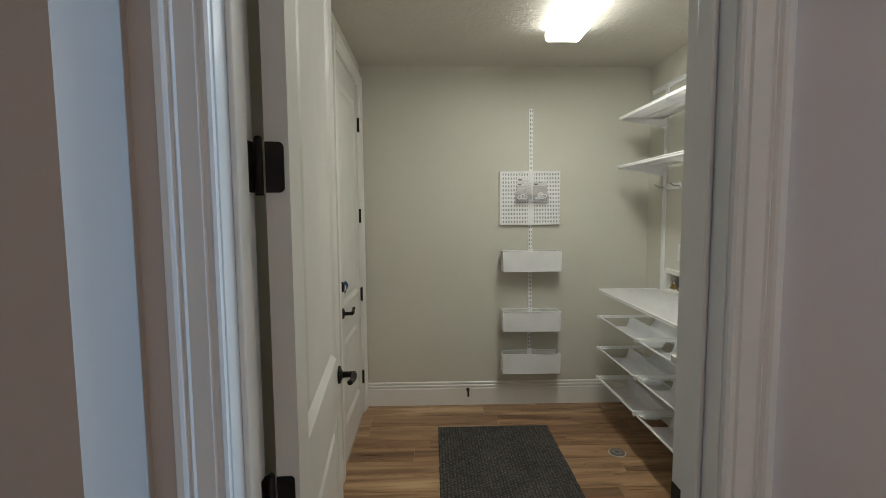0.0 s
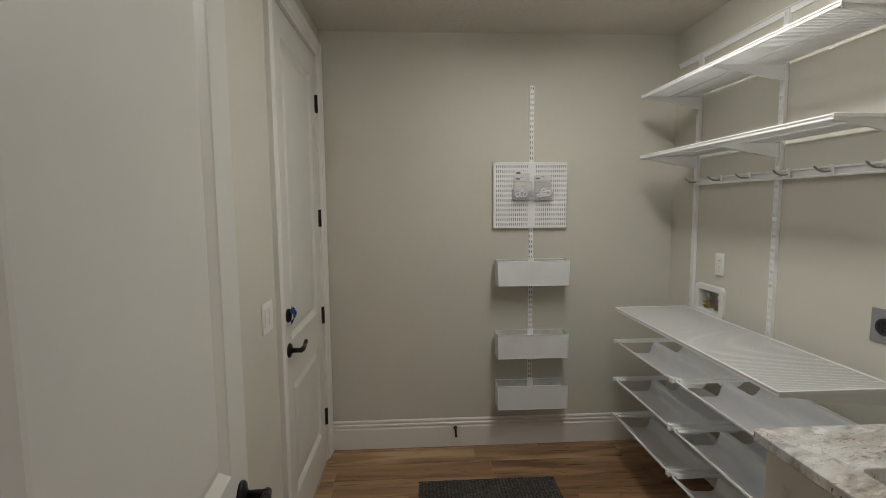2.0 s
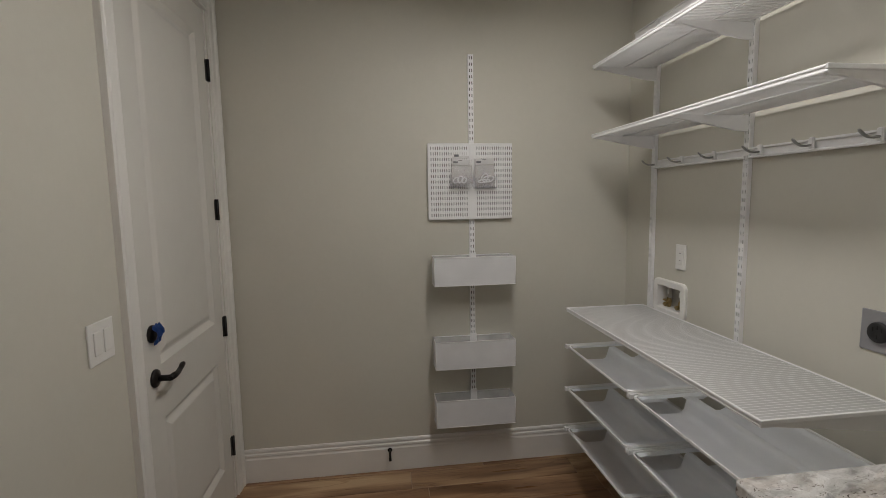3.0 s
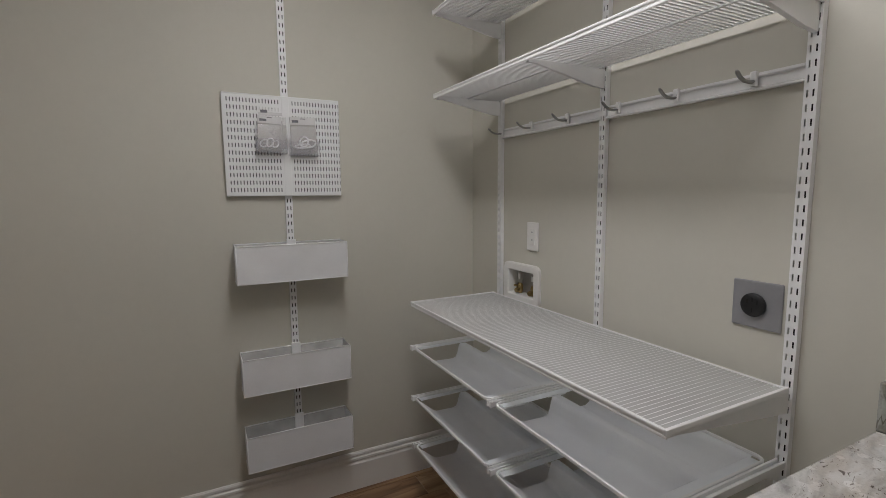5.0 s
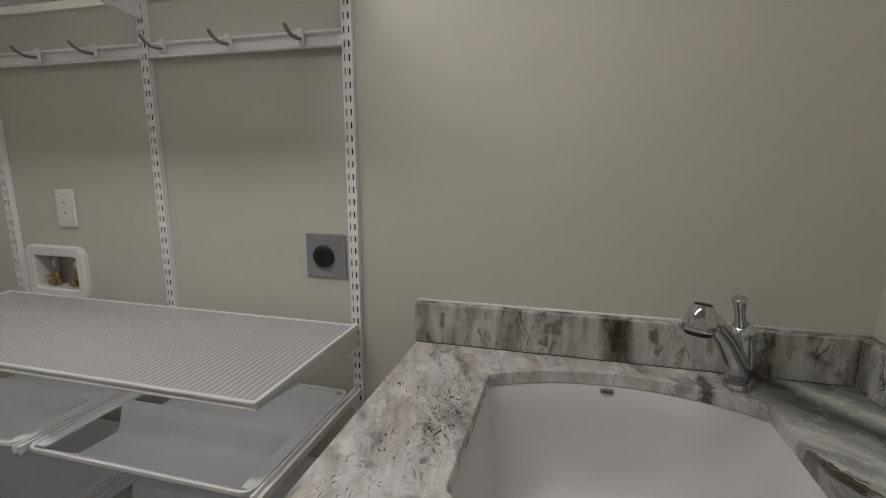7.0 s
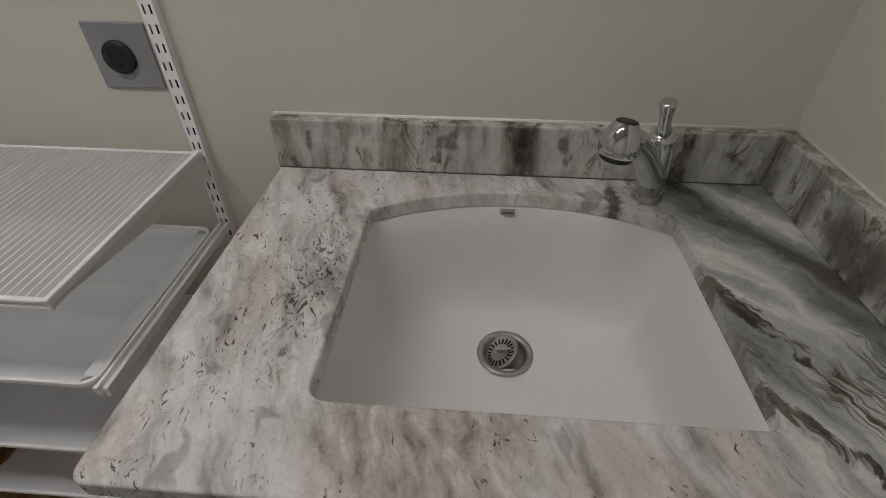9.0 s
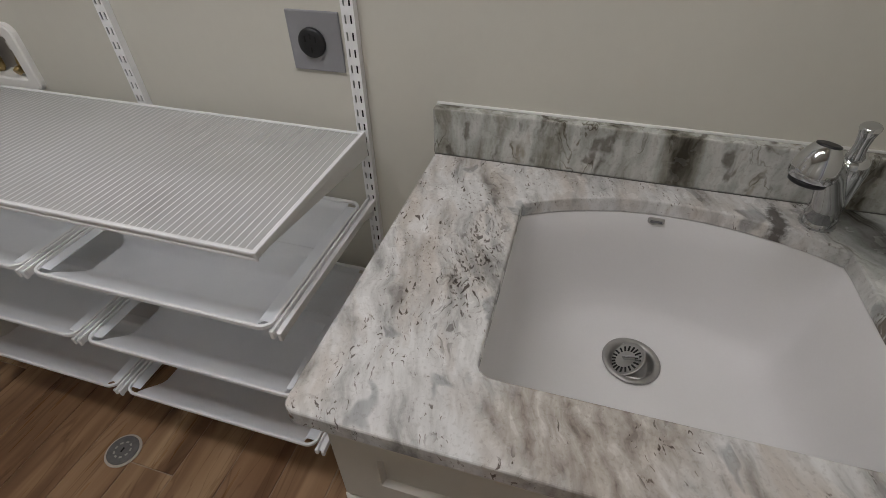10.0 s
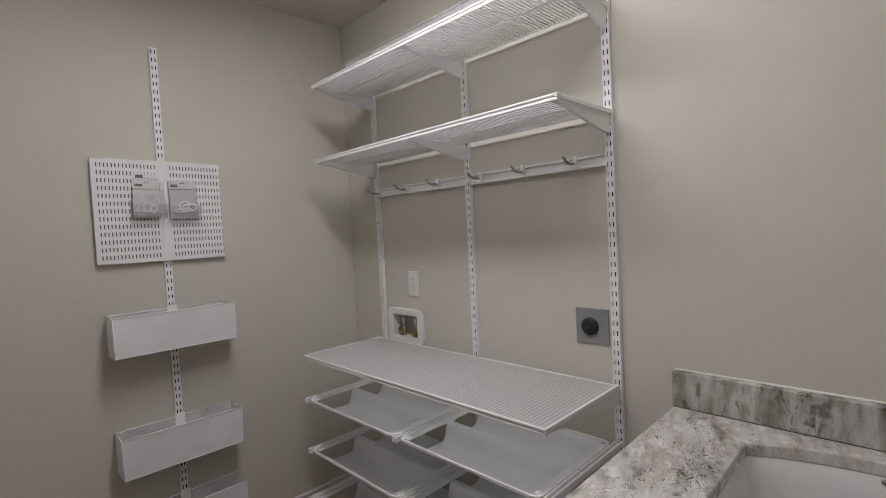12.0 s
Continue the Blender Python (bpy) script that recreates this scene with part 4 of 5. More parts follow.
for (xa, za), (xb, zb) in (((PX0, PZ0), (PX1, PZ0)), ((PX1, PZ0), (PX1, PZ1)), ((PX1, PZ1), (PX0, PZ1)), ((PX0, PZ1), (PX0, PZ0))):
    bm.faces.new([bm.verts.new(p) for p in ((xa, yf, za), (xb, yf, zb), (xb, FAR - 0.002, zb), (xa, FAR - 0.002, za))])
part("slotted_panel", bm, white_steel, peg)
# Dark sheet close behind the panel; its colour supplies the shade in the slots.
part("slot_shade_sheet", box(B(), PX0 + 0.001, PX1 - 0.001, yf + 0.0035, yf + 0.005, PZ0 + 0.001, PZ1 - 0.001), print_and_shade, peg, "dark grey sheet standing in for the shade behind the slots")
part("centre_band", rbox(B(), SX - 0.014, SX + 0.014, yf - 0.0015, yf + 0.001, PZ0 + 0.004, PZ1 - 0.004, 0.0006, 1), white_steel, peg)
for z in (PZ0, PZ1):
    part("edge_roll", tube(B(), [(PX0 + 0.002, yf + 0.003, z), (PX1 - 0.002, yf + 0.003, z)], 0.0035, 8), white_steel, peg)


def clear_box(x, z, w=0.118, h=0.075, d=0.045):
    t = thing("clear_box", (x, yf, z), "small clear plastic box hung on the pegboard", "plastic box", "clear boxes on the pegboard")
    y1, y0 = yf - 0.001, yf - d
    part("front", rbox(B(), x - w / 2, x + w / 2, y0, y0 + 0.002, z, z + h * 0.75, 0.0008, 1), clear_plastic, t)
    part("back", rbox(B(), x - w / 2, x + w / 2, y1 - 0.002, y1, z, z + h, 0.0008, 1), clear_plastic, t)
    part("floor", rbox(B(), x - w / 2, x + w / 2, y0 + 0.002, y1 - 0.002, z, z + 0.002, 0.0008, 1), clear_plastic, t)
    for s in (-1, 1):
        part("side", rbox(B(), x + s * w / 2 - 0.001, x + s * w / 2 + 0.001, y0 + 0.002, y1 - 0.002, z + 0.002, z + h * 0.85, 0.0008, 1), clear_plastic, t)
    return t


def hook_pack(x, z, w, h, y, turn, rings):
    """A flat hanging pack: card back, clear bag, white rings inside."""
    t = thing("hook_pack", (x, y, z), "clear hanging pack with white plastic hooks inside", "packaged hooks", "packs on the pegboard")
    m = Matrix.Translation((x, y, z)) @ Matrix.Rotation(radians(turn), 4, "Y") @ Matrix.Rotation(radians(-5), 4, "X")
    card = rbox(B(), -w / 2, w / 2, 0.004, 0.0055, 0, h, 0.0006, 1)
    part("card", place_in(card, m), paper, t)
    bag = B()
    n = 7
    rows = []
    for i in range(n):
        rows.append([bag.verts.new((-w / 2 + w * j / (n - 1), -0.008 * math.sin(math.pi * i / (n - 1)) * math.sin(math.pi * j / (n - 1)) - 0.002 + 0.002 * math.sin(i * 2.1 + j * 1.7), h * 0.74 * i / (n - 1))) for j in range(n)])
    for a, b in zip(rows, rows[1:]):
        for k in range(n - 1):
            bag.faces.new((a[k], a[k + 1], b[k + 1], b[k])).smooth = True
    part("bag", place_in(bag, m), film, t)
    for cx, cz, rx, rz in rings:
        ring = B()
        tube(ring, [(cx + rx * math.cos(a * 0.5236), -0.012 - 0.002 * math.sin(a), cz + rz * math.sin(a * 0.5236 + 0.25)) for a in range(13)], 0.0034, 8)
        part("ring", place_in(ring, m), white_steel, t)
    part("header", place_in(rbox(B(), -w / 2, w / 2, 0.0012, 0.0030, h * 0.78, h, 0.0006, 1), m), header_card, t, "white printed header card")
    part("print_bar", place_in(box(B(), -w / 2 + 0.008, -w / 2 + 0.034, 0.0004, 0.0011, h * 0.84, h * 0.91), m), print_and_shade, t, "dark printed mark")
    # Dark bar coloured as the shade seen through the hang slot.
    part("hang_slot_shade", place_in(box(B(), -0.010, 0.010, 0.0004, 0.0011, h * 0.94, h * 0.96), m), print_and_shade, t)


clear_box(0.822, 1.570)
clear_box(0.950, 1.564)
hook_pack(0.814, 1.580, 0.092, 0.140, yf - 0.028, 2, ((-0.024, 0.026, 0.014, 0.014), (-0.002, 0.031, 0.014, 0.017), (0.019, 0.027, 0.012, 0.014)))
hook_pack(0.834, 1.590, 0.104, 0.172, yf - 0.014, -1, ())
hook_pack(0.952, 1.574, 0.104, 0.150, yf - 0.024, -1, ((-0.004, 0.045, 0.018, 0.020), (0.014, 0.038, 0.030, 0.016), (-0.010, 0.028, 0.032, 0.008)))


def wall_bin(zb, label):
    """A shallow open-topped mesh bin with a wire rim."""
    x0, x1, y0, y1, h = 0.660, 1.092, 3.632, FAR - 0.016, 0.148
    t = thing("wall_bin", (SX, FAR, zb), label, "wall bin", "mesh bins on the far wall")
    th = 0.0015
    part("front", rbox(B(), x0, x1, y0, y0 + th, zb, zb + h, 0.0006, 1), bin_mesh, t)
    part("back", rbox(B(), x0, x1, y1 - th, y1, zb, zb + h, 0.0006, 1), bin_back_mesh, t)
    part("base", rbox(B(), x0, x1, y0 + th, y1 - th, zb, zb + th, 0.0006, 1), bin_mesh, t)
    for x in (x0, x1 - th):
        part("side", rbox(B(), x, x + th, y0 + th, y1 - th, zb + th, zb + h, 0.0006, 1), bin_mesh, t)
    bm = B()
    tube(bm, [(x0, y0, zb + h), (x1, y0, zb + h), (x1, y1, zb + h), (x0, y1, zb + h), (x0, y0, zb + h)], 0.0028, 8)
    part("rim", bm, white_steel, t)
    bm = B()
    tube(bm, [(x0, y1, zb), (x0, y0, zb), (x0, y0, zb + h)], 0.002, 6)
    tube(bm, [(x1, y1, zb), (x1, y0, zb), (x1, y0, zb + h)], 0.002, 6)
    tube(bm, [(x0, y0, zb), (x1, y0, zb)], 0.002, 6)
    part("edge_wire", bm, white_steel, t)
    part("hanger", rbox(B(), SX - 0.019, SX + 0.019, y1 - 0.006, y1 + 0.002, zb + h - 0.06, zb + h + 0.012, 0.002), white_steel, t)


wall_bin(1.058, "white mesh bin under the pegboard, empty")
wall_bin(0.607, "white mesh bin hung at waist height, empty")
wall_bin(0.284, "white mesh bin hung above the baseboard, empty")

# door stop hook on the baseboard
stop = thing("door_stop", (0.405, FAR - 0.015, 0.10), "small dark bronze door stop on the baseboard", "door stop")
part("plate", lathe(B(), (0.405, FAR - 0.015, 0.122), (0, -1, 0), [(0.013, 0), (0.013, 0.003), (0.009, 0.006)], 16), bronze, stop)
part("stem", tube(B(), [(0.405, FAR - 0.02, 0.122), (0.405, FAR - 0.045, 0.120), (0.405, FAR - 0.066, 0.104), (0.405, FAR - 0.07, 0.088)], [0.007, 0.006, 0.0065, 0.008], 10), bronze, stop)

# ---- fittings on the right wall ----
valve = thing("washer_valve_box", (RIGHT, 3.337, 0.93), "white recessed washer valve box with brass taps", "valve box")


def round_rect(y0, y1, z0, z1, r, n=6):
    pts = []
    for cy, cz, a0 in ((y0 + r, z0 + r, 180), (y1 - r, z0 + r, 270), (y1 - r, z1 - r, 0), (y0 + r, z1 - r, 90)):
        for k in range(n):
            ang = radians(a0 + 90 * k / (n - 1))
            pts.append((cy + r * math.cos(ang), cz + r * math.sin(ang)))
    return pts


bm = B()
outer, inner = round_rect(3.212, 3.462, 0.922, 1.098, 0.030), round_rect(3.248, 3.426, 0.956, 1.064, 0.006)
loft(bm, [[(RIGHT - d, y, z) for y, z in lp] for lp, d in ((outer, 0.0), (outer, 0.013), (offset_loop(outer, 0.005), 0.017), (offset_loop(inner, -0.004), 0.016), (inner, 0.012), (inner, -0.048))])
part("face_frame", bm, plastic, valve)
bm = B()
bm.faces.new([bm.verts.new((RIGHT + 0.048, y, z)) for y, z in inner])
part("back", bm, box_inside, valve, "grey-white plastic back")
for y, turn in ((3.382, 1), (3.288, -1)):
    vx = RIGHT + 0.020
    tap = part("valve", tube(B(), [(vx, y, 0.958), (vx, y, 0.966), (vx, y, 0.990), (vx, y, 1.004)], [0.008, 0.0125, 0.0135, 0.009], 12), brass, valve, "brass stop valve")
    part("pipe", tube(B(), [(vx + 0.004, y, 1.000), (vx + 0.004, y, 1.062)], 0.0095, 10), box_inside, tap, "dull grey pipe")
    part("tag", rbox(B(), vx - 0.0085, vx - 0.005, y - 0.007, y + 0.007, 1.022, 1.045, 0.001, 1), plastic, tap, "white tag")
    part("outlet", tube(B(), [(vx, y, 0.976), (vx - 0.018, y, 0.973), (vx - 0.026, y, 0.969)], [0.009, 0.011, 0.0095], 12), brass, tap)
    part("knob", rbox(B(), vx - 0.016, vx + 0.004, y + turn * 0.018 - 0.013, y + turn * 0.018 + 0.013, 0.985, 0.993, 0.003), brass, tap)

sw = thing("outlet_plate", (RIGHT, 3.266, 1.22), "white wall outlet plate above the valve box", "outlet")
part("plate", rbox(B(), RIGHT - 0.007, RIGHT, 3.229, 3.303, 1.161, 1.281, 0.003), plastic, sw)
part("insert", rbox(B(), RIGHT - 0.0095, RIGHT - 0.006, 3.249, 3.283, 1.186, 1.256, 0.0015), plastic, sw)
# Raised dark bars; their colour stands in for the shade of the slots.
for z in (1.205, 1.238):
    part("slot", rbox(B(), RIGHT - 0.0105, RIGHT - 0.0092, 3.262, 3.270, z, z + 0.004, 0.0004, 1), print_and_shade, sw)

dryer = thing("dryer_outlet", (RIGHT, 2.362, 1.117), "grey steel plate with a round black dryer outlet", "outlet")
part("plate", rbox(B(), RIGHT - 0.006, RIGHT, 2.302, 2.422, 1.058, 1.178, 0.003), plate_grey, dryer)
sock = part("socket", lathe(B(), (RIGHT - 0.005, 2.368, 1.117), (-1, 0, 0), [(0.030, 0), (0.030, 0.007), (0.028, 0.010), (0.012, 0.0095)], 32), black_plastic, dryer, "round black socket")
# Black bars on the socket face, coloured as the shade in its slots.
for dy, dz in ((0.012, 0.008), (-0.012, 0.008), (0, -0.013), (0, 0.014)):
    part("slot", rbox(B(), RIGHT - 0.0158, RIGHT - 0.0146, 2.368 + dy - 0.0018, 2.368 + dy + 0.0018, 1.117 + dz - 0.006, 1.117 + dz + 0.006, 0.0006, 1), hole_shade, sock)

plate = thing("switch_plate", (LEFT, 2.624, 1.138), "white double rocker switch plate beside the door", "light switch")
part("plate", rbox(B(), LEFT, LEFT + 0.006, 2.565, 2.683, 1.080, 1.196, 0.003), plastic, plate)
for y in (2.601, 2.647):
    part("rocker", rbox(B(), LEFT + 0.005, LEFT + 0.010, y - 0.016, y + 0.016, 1.105, 1.171, 0.003), plastic, plate)

# ---- sink cabinet ----
CX, CY0, CY1 = 1.133, NEAR, 2.064
cab = thing("sink_cabinet", (1.47, 1.6, 0), "off-white shaker sink base cabinet with two doors", "cabinet")
bm = B()
box(bm, CX + 0.020, CX + 0.040, CY0 + 0.002, CY1, 0.100, 0.880)
box(bm, CX + 0.040, RIGHT - 0.001, CY1 - 0.018, CY1, 0.100, 0.880)
box(bm, CX + 0.040, RIGHT - 0.001, CY0 + 0.002, CY0 + 0.020, 0.100, 0.880)
box(bm, CX + 0.040, RIGHT - 0.001, CY0 + 0.020, CY1 - 0.018, 0.100, 0.118)
box(bm, RIGHT - 0.016, RIGHT - 0.002, CY0 + 0.020, CY1 - 0.018, 0.118, 0.880)
part("body", bm, cabinet_paint, cab)
part("toe_kick", box(B(), CX + 0.080, CX + 0.095, CY0 + 0.002, CY1 - 0.004, 0, 0.100), cabinet_paint, cab)


def shaker(bm, y0, y1, z0, z1, x, rail=0.070):
    """A flat-panel front: outer frame with a recessed field, facing -x."""
    outer, inner = [(y0, z0), (y1, z0), (y1, z1), (y0, z1)], [(y0 + rail, z0 + rail), (y1 - rail, z0 + rail), (y1 - rail, z1 - rail), (y0 + rail, z1 - rail)]
    o2 = [(y0 + 0.003, z0 + 0.003), (y1 - 0.003, z0 + 0.003), (y1 - 0.003, z1 - 0.004), (y0 + 0.003, z1 - 0.004)]
    i2 = [(y + (0.004 if y < 0.5 * (y0 + y1) else -0.004), z + (0.004 if z < 0.5 * (z0 + z1) else -0.004)) for y, z in inner]
    rows = loft(bm, [[(CX + 0.020, y, z) for y, z in outer], [(x + 0.004, y, z) for y, z in outer], [(x, y, z) for y, z in o2], [(x, y, z) for y, z in inner], [(x + 0.0105, y, z) for y, z in i2]])
    bm.faces.new(rows[-1])
    bm.faces.new(rows[0][::-1])
    return bm


MID = 1.606
for y0, y1, knob in ((MID + 0.002, CY1 - 0.003, MID + 0.038), (CY0 + 0.028, MID - 0.002, MID - 0.038)):
    part("drawer_front", shaker(B(), y0, y1, 0.657, 0.872, CX + 0.003, 0.068), cabinet_paint, cab)
    d = part("cabinet_door", shaker(B(), y0, y1, 0.108, 0.652, CX), cabinet_paint, cab)
    part("knob", lathe(B(), (CX, knob, 0.602), (-1, 0, 0), [(0.006, 0), (0.006, 0.012), (0.013, 0.018), (0.0145, 0.024), (0.009, 0.029)], 18), stainless, d, "round brushed steel knob")

# ---- counter with sink cut-out ----
TOPZ, TH = 0.911, 0.030
OX0, OX1, OY0, OY1 = 1.118, RIGHT - 0.001, NEAR + 0.001, 2.100


def corner_arc(cx, cy, r, a0, n=6):
    return [(cx + r * math.cos(radians(a0 + 90 * k / (n - 1))), cy + r * math.sin(radians(a0 + 90 * k / (n - 1)))) for k in range(n)]


outer = [(OX0, OY0), (OX1, OY0), (OX1, OY1)] + corner_arc(OX0 + 0.018, OY1 - 0.018, 0.018, 90)
# bowl outline, counter-clockwise from the front corner near the wall
SY0, SY1, SF, SB, BULGE = 1.341, 1.885, 1.230, 1.622, 0.074
hole = corner_arc(SF + 0.022, SY0 + 0.022, 0.022, 180, 5)
back = []
for k in range(19):
    s = k / 18
    back.append((SB + BULGE * (1 - (2 * s - 1) ** 2) ** 0.9 if 0 < s < 1 else SB, SY0 + 0.002 + (SY1 - SY0 - 0.004) * s))
hole += [(SB - 0.03, SY0)] + back + [(SB - 0.03, SY1)]
hole += corner_arc(SF + 0.022, SY1 - 0.022, 0.022, 90, 5)

counter = thing("countertop", (1.45, 1.6, TOPZ), "polished grey, white and brown veined granite countertop", "countertop")
bm = B()
o_top = [(x, y, TOPZ) for x, y in offset_loop(outer, 0.003)]
h_top = [(x, y, TOPZ) for x, y in offset_loop(hole, -0.003)]
ov, hv = [bm.verts.new(p) for p in o_top], [bm.verts.new(p) for p in h_top]
edges = [bm.edges.new((lp[i], lp[(i + 1) % len(lp)])) for lp in (ov, hv) for i in range(len(lp))]
bmesh.ops.triangle_fill(bm, use_beauty=True, use_dissolve=False, edges=edges)
loft(bm, [o_top, [(x, y, TOPZ - 0.0008) for x, y in offset_loop(outer, 0.0012)], [(x, y, TOPZ - 0.003) for x, y in outer], [(x, y, TOPZ - TH + 0.003) for x, y in outer], [(x, y, TOPZ - TH) for x, y in offset_loop(outer, 0.003)], [(x, y, TOPZ - TH) for x, y in offset_loop(outer, 0.05)]])
loft(bm, [h_top, [(x, y, TOPZ - 0.0008) for x, y in offset_loop(hole, -0.0012)], [(x, y, TOPZ - 0.003) for x, y in hole], [(x, y, TOPZ - TH + 0.001) for x, y in hole], [(x, y, TOPZ - TH) for x, y in offset_loop(hole, -0.001)], [(x, y, TOPZ - TH) for x, y in offset_loop(hole, -0.03)]])
bmesh.ops.remove_doubles(bm, verts=bm.verts, dist=0.0001)
part("slab", bm, granite, counter)
part("backsplash", rbox(B(), RIGHT - 0.030, RIGHT - 0.001, NEAR + 0.034, OY1 + 0.002, TOPZ + 0.0005, TOPZ + 0.104, 0.003), granite, counter)
part("side_splash", rbox(B(), OX0 + 0.012, RIGHT - 0.001, NEAR + 0.001, NEAR + 0.0335, TOPZ + 0.0005, TOPZ + 0.104, 0.003), granite, counter)
part("caulk_bead", tube(B(), [(RIGHT - 0.002, NEAR + 0.002, TOPZ + 0.105), (RIGHT - 0.002, OY1, TOPZ + 0.105)], 0.0035, 8), plastic, counter, "thin white caulk bead")
part("caulk_bead", tube(B(), [(OX0 + 0.014, NEAR + 0.002, TOPZ + 0.105), (RIGHT - 0.004, NEAR + 0.002, TOPZ + 0.105)], 0.0035, 8), plastic, counter, "thin white caulk bead")
part("caulk_line", box(B(), RIGHT - 0.0312, RIGHT - 0.029, NEAR + 0.034, OY1, TOPZ + 0.0002, TOPZ + 0.0016), gasket, counter)

sink = thing("sink", (1.44, 1.62, 0.60), "white undermount composite sink with curved back", "sink")
bm = B()
zt = TOPZ - TH
levels = ((-0.012, zt - 0.0005), (-0.003, zt - 0.0005), (-0.001, zt - 0.003), (0.004, zt - 0.06), (0.012, zt - 0.18), (0.022, zt - 0.225), (0.040, zt - 0.250), (0.065, zt - 0.262), (0.095, zt - 0.267))
SCX, SCY, SHX, SHY = 1.455, 0.5 * (SY0 + SY1), 0.225, 0.26


def shrunk(d):
    return [(SCX + (x - SCX) * (1 - d / SHX), SCY + (y - SCY) * (1 - d / SHY)) for x, y in hole]


rows = loft(bm, [[(x, y, z) for x, y in shrunk(d)] for d, z in levels], True)
DX, DY = 1.552, 1.619
ring_n = len(rows[-1])
prev = rows[-1]
last = [v.co.copy() for v in prev]
for f in (0.35, 0.7):
    ring = [bm.verts.new((p.x + (DX + 0.046 * (p.x - DX) / math.hypot(p.x - DX, p.y - DY) - p.x) * f, p.y + (DY + 0.046 * (p.y - DY) / math.hypot(p.x - DX, p.y - DY) - p.y) * f, p.z - 0.004 * f)) for p in last]
    for k in range(ring_n):
        bm.faces.new((prev[k], prev[(k + 1) % ring_n], ring[(k + 1) % ring_n], ring[k])).smooth = True
    prev = ring
ring = [bm.verts.new((DX + 0.046 * (p.x - DX) / math.hypot(p.x - DX, p.y - DY), DY + 0.046 * (p.y - DY) / math.hypot(p.x - DX, p.y - DY), last[0].z - 0.004)) for p in last]
for k in range(ring_n):
    bm.faces.new((prev[k], prev[(k + 1) % ring_n], ring[(k + 1) % ring_n], ring[k])).smooth = True
part("bowl", bm, sink_white, sink)
zd = last[0].z - 0.004
strainer = part("strainer", lathe(B(), (DX, DY, zd - 0.026), (0, 0, 1), [(0.0580, 0.0290), (0.0572, 0.0322), (0.050, 0.0330), (0.0455, 0.031), (0.043, 0.026), (0.040, 0.018), (0.034, 0.014), (0.004, 0.012)], 36, False), stainless, sink, "stainless strainer drain")
basket = B()
mb = Matrix.Translation((DX + 0.001, DY + 0.010, zd + 0.002)) @ Matrix.Rotation(radians(-33), 4, "X") @ Matrix.Diagonal((1.22, 1.22, 1.1, 1))
lathe(basket, (0, 0, -0.012), (0, 0, 1), [(0.020, 0), (0.030, 0.010), (0.0345, 0.014), (0.0345, 0.0155), (0.030, 0.0135), (0.002, 0.0128)], 32)
basket_ob = part("basket", place_in(basket, mb), stainless, strainer)
# No holes are cut: dark bars on the basket give the slots' shade as colour.
for k in range(20):
    a = 6.2832 * k / 20
    slot = box(B(), 0.017, 0.027, -0.0015, 0.0015, 0.0012, 0.0022)
    part("slot", place_in(slot, mb @ Matrix.Rotation(a, 4, "Z")), hole_shade, strainer)
part("pull", place_in(rbox(B(), -0.003, 0.026, -0.0022, 0.0022, 0.001, 0.011, 0.0015), mb @ Matrix.Rotation(radians(-105), 4, "Z")), chrome, strainer)
bx = SB + BULGE - 0.0005
part("overflow", rbox(B(), bx - 0.006, bx + 0.002, 1.617, 1.647, zt - 0.018, zt - 0.006, 0.003), stainless, sink, "steel overflow slot")
# Dark block on the steel plate, coloured as the shade of the hole.
part("overflow_hole_shade", rbox(B(), bx - 0.0072, bx - 0.0055, 1.621, 1.643, zt - 0.0145, zt - 0.0095, 0.0006, 1), print_and_shade, sink)

# ---- faucet ----
FB = Vector((1.700, 1.376, TOPZ))
tap = thing("faucet", FB, "chrome single-handle faucet with pull-out spray head", "faucet")
part("base_ring", lathe(B(), FB, (0, 0, 1), [(0.028, 0), (0.0285, 0.004), (0.026, 0.008), (0.026, 0.020), (0.024, 0.024)], 28), chrome, tap)
body = B()
tube(body, [FB + Vector(p) for p in ((0, 0, 0.020), (-0.001, 0.001, 0.05), (-0.004, 0.003, 0.085), (-0.010, 0.008, 0.115), (-0.015, 0.011, 0.132), (-0.019, 0.014, 0.142))], [0.0235, 0.0235, 0.0245, 0.026, 0.023, 0.015], 24)
part("body", body, chrome, tap)
hd = B()
tube(hd, [FB + Vector(p) for p in ((-0.016, 0.012, 0.132), (-0.024, 0.018, 0.150), (-0.032, 0.023, 0.168), (-0.040, 0.028, 0.188), (-0.045, 0.031, 0.199), (-0.046, 0.032, 0.203))], [0.016, 0.0105, 0.0095, 0.0115, 0.0138, 0.010], 20)
handle = part("handle", hd, chrome, tap)
part("temperature_mark", lathe(B(), FB + Vector((-0.027, 0.006, 0.121)), (-0.9, 0.15, 0.3), [(0.0055, 0), (0.005, 0.005), (0.003, 0.006)], 14), red_mark, handle, "small red mark")
sp = B()
tube(sp, [FB + Vector(p) for p in ((-0.004, 0.003, 0.022), (-0.020, 0.014, 0.060), (-0.046, 0.038, 0.100), (-0.080, 0.064, 0.138), (-0.114, 0.091, 0.168), (-0.142, 0.112, 0.187))], [0.024, 0.022, 0.0205, 0.0195, 0.0185, 0.018], 22)
part("spout", sp, chrome, tap)
head_at = FB + Vector((-0.158, 0.125, 0.186))
axis = Vector((-0.16, 0.12, -0.98))
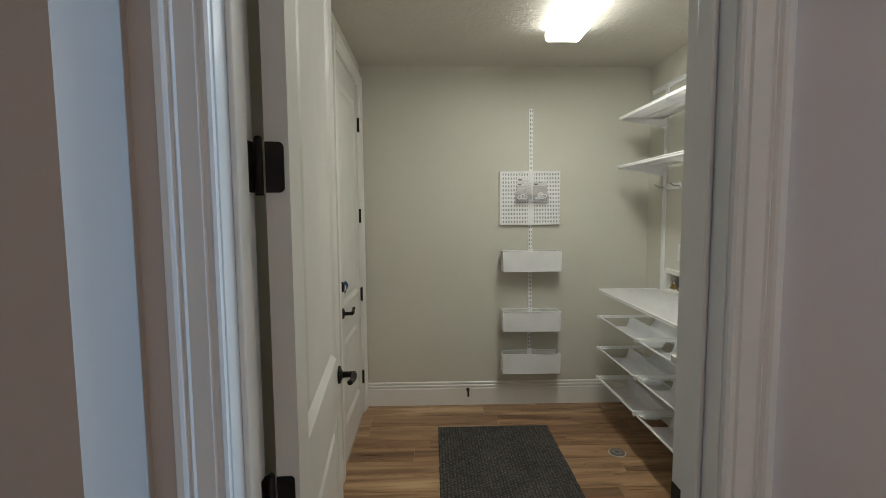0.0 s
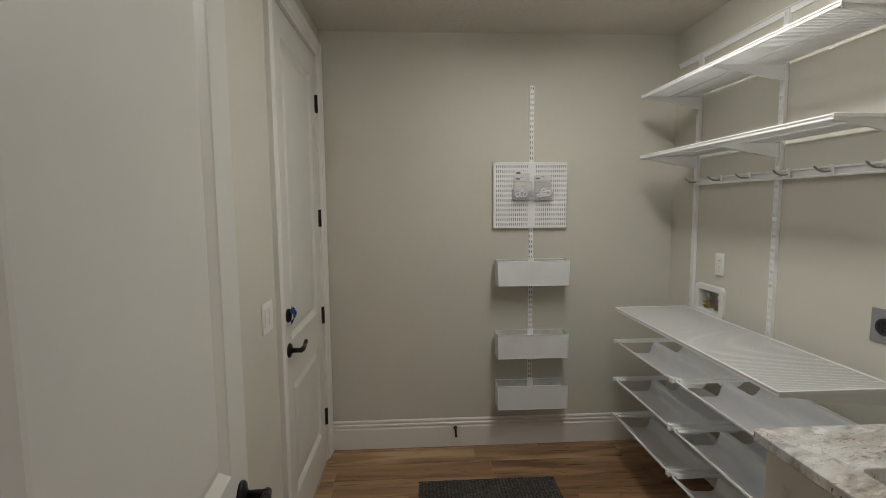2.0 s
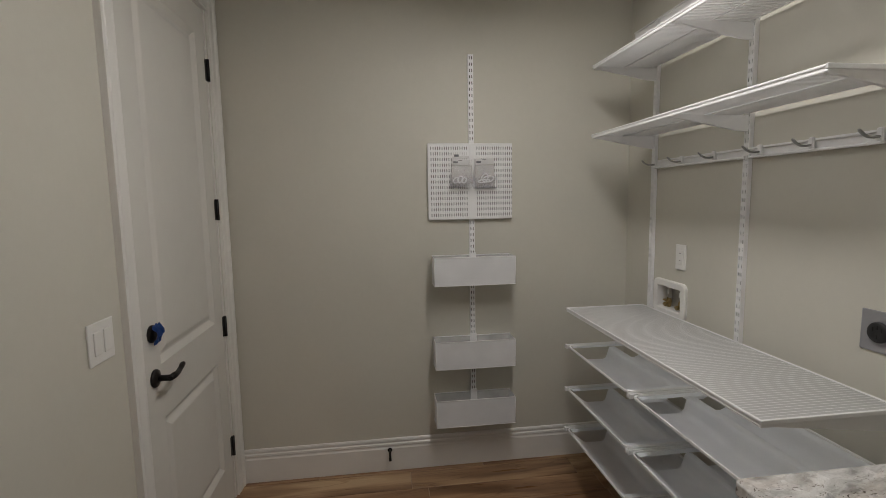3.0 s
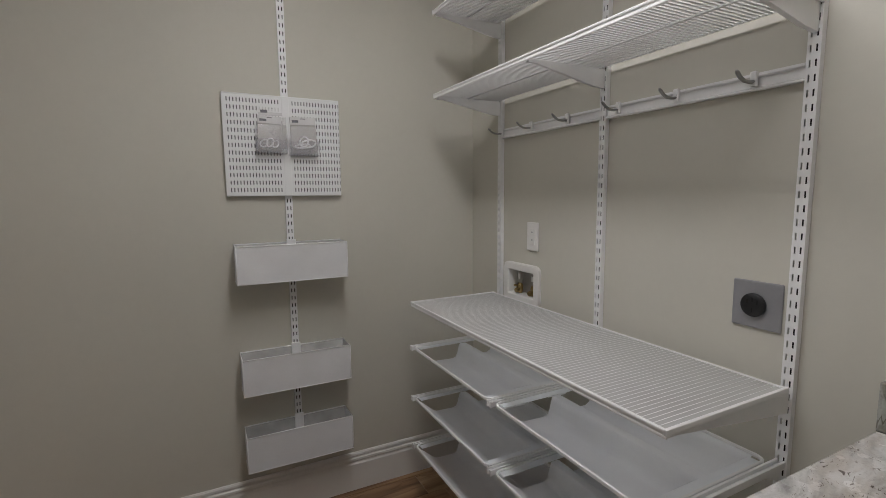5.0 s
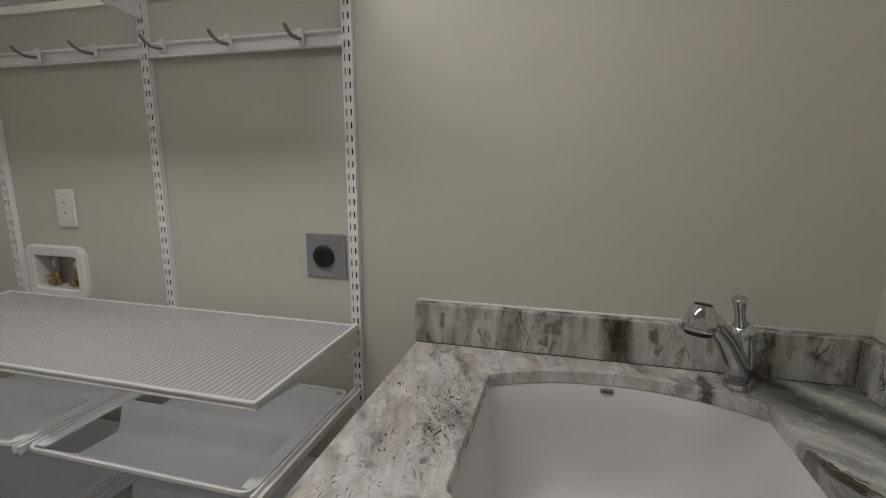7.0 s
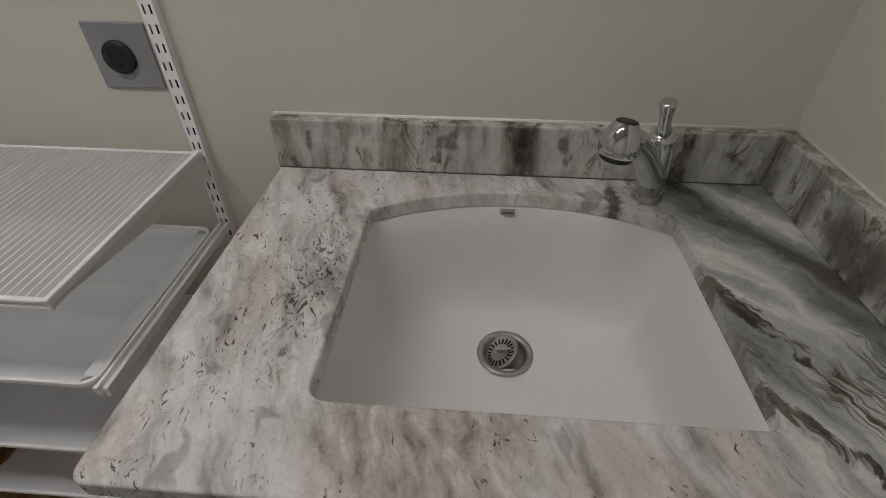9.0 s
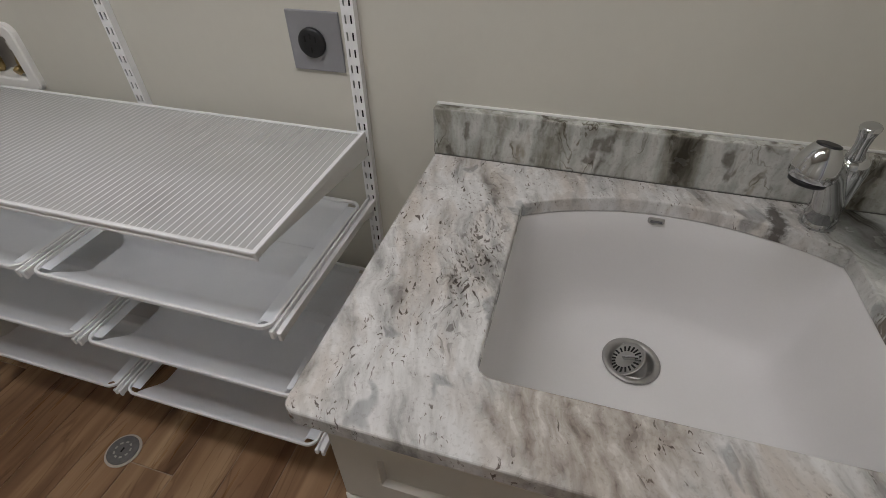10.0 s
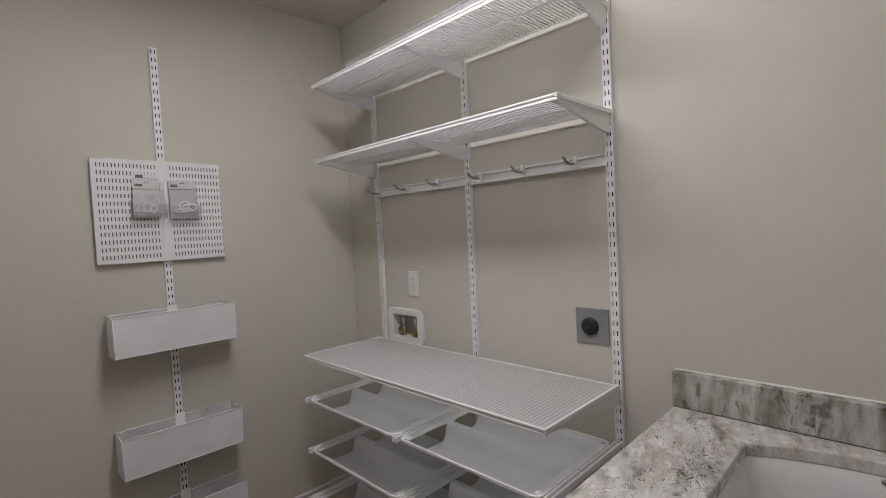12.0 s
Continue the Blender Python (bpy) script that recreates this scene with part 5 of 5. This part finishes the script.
head = part("spray_head", lathe(B(), head_at - axis.normalized() * 0.028, axis, [(0.014, -0.001), (0.0170, 0.0), (0.021, 0.007), (0.0255, 0.018), (0.0285, 0.031), (0.0285, 0.039), (0.026, 0.045), (0.024, 0.047)], 32), chrome, tap)
part("nozzle", lathe(B(), head_at + axis.normalized() * 0.0185, axis, [(0.024, 0), (0.0225, 0.006), (0.019, 0.008)], 28), black_plastic, head, "dark spray nozzle")
part("button", lathe(B(), head_at - axis.normalized() * 0.028, -axis, [(0.0155, 0.0), (0.0150, 0.0025), (0.012, 0.0035)], 20), black_plastic, head, "grey button")

# ---- rug ----
rug = thing("rug", (0.55, 2.74, 0), "flat dark charcoal woven rug lying on the floor", "rug")
RX0, RX1, RY0, RY1 = 0.165, 0.928, 2.10, 3.366
bm = B()
random.seed(8)
loops = []
edge = []
n = 40
for (xa, ya), (xb, yb), m in (((RX0, RY0), (RX1, RY0), 30), ((RX1, RY0), (RX1, RY1), 44), ((RX1, RY1), (RX0, RY1), 30), ((RX0, RY1), (RX0, RY0), 44)):
    for k in range(m):
        edge.append((xa + (xb - xa) * k / m + random.uniform(-0.0022, 0.0022), ya + (yb - ya) * k / m + random.uniform(-0.0022, 0.0022)))
rows = loft(bm, [[(x, y, h) for x, y in offset_loop(edge, d)] for d, h in ((0.0, 0.001), (0.0, 0.006), (0.004, 0.0085), (0.012, 0.0085))])
bm.faces.new(rows[-1])
part("woven_top", bm, rug_mat, rug)

# floor drain
dr = thing("floor_drain", (1.275, 2.985, 0), "round metal clean-out cover set in the tiles", "floor drain")
part("ring", lathe(B(), (1.275, 2.985, 0.0), (0, 0, 1), [(0.053, 0.0), (0.053, 0.0030), (0.0515, 0.004), (0.046, 0.004)], 36), cement, dr, "pale cement ring")
part("cover", lathe(B(), (1.275, 2.985, 0.004), (0, 0, 1), [(0.046, 0.0), (0.046, 0.003), (0.044, 0.004), (0.034, 0.0036), (0.030, 0.0040), (0.004, 0.0040)], 36), drain_grey, dr, "dull grey metal cover")
for k in range(9):
    mk = Matrix.Translation((1.275, 2.985, 0)) @ Matrix.Rotation(radians(40 * k + 8), 4, "Z")
    part("raised_mark", place_in(rbox(B(), 0.021, 0.027, -0.0045, 0.0045, 0.0078, 0.0084, 0.0004, 1), mk), box_inside, dr, "worn raised mark")
# Raised black bar painted as the shade of a key slot.
part("key_slot_shade", rbox(B(), 1.268, 1.282, 2.982, 2.988, 0.0078, 0.0086, 0.0003, 1), hole_shade, dr)

# ---- floor planks, last ----
slab = solid("floor", box(B(), HX0 - T, HX1 + T, HY0 - T, FAR + T, -0.1, -0.0035), grout, "wood-look porcelain plank floor with thin brown joints", "floor", "structure")
PW, PL, J = 0.156, 0.9115, 0.0030
plank_meshes = {}


def plank_mesh(w, l):
    key = (round(w, 3), round(l, 3))
    if key not in plank_meshes:
        bm = B()
        c = 0.0012
        o, i = [(0, 0), (l, 0), (l, w), (0, w)], [(c, c), (l - c, c), (l - c, w - c), (c, w - c)]
        rows = loft(bm, [[(x, y, -0.004) for x, y in o], [(x, y, -0.001) for x, y in o], [(x, y, 0) for x, y in i]])
        bm.faces.new(rows[-1])
        plank_meshes[key] = mesh_of("plank", bm, wood)
    return plank_meshes[key]


random.seed(12)
known = {3.565: 0.515, 3.097: 1.02, 2.473: 1.141, 2.161: 1.48}
row = 3.565
while row + PW > HY0:
    top = min(row + PW, FAR) if row < FAR else FAR
    x0, x1 = (LEFT, RIGHT) if row > HALL - 0.05 else (HX0, HX1)
    start = known.get(round(row, 3), random.uniform(0, PL))
    x = start - math.ceil((start - x0) / PL) * PL
    while x < x1:
        a, b = max(x, x0), min(x + PL, x1)
        if b - a > 0.03:
            ob = new("plank", plank_mesh(top - row - J, b - a - J))
            ob.matrix_basis = Matrix.Translation((a + J / 2, row + J / 2, 0))
            ob.parent = slab
        x += PL
    row -= PW
for a, b in ((LEFT, RIGHT),):
    x = 0.02 - PL
    while x < b:
        p, q = max(x, a), min(x + PL, b)
        if q - p > 0.03:
            ob = new("plank", plank_mesh(FAR - 3.721 - J, q - p - J))
            ob.matrix_basis = Matrix.Translation((p + J / 2, 3.721 + J / 2, 0))
            ob.parent = slab
        x += PL
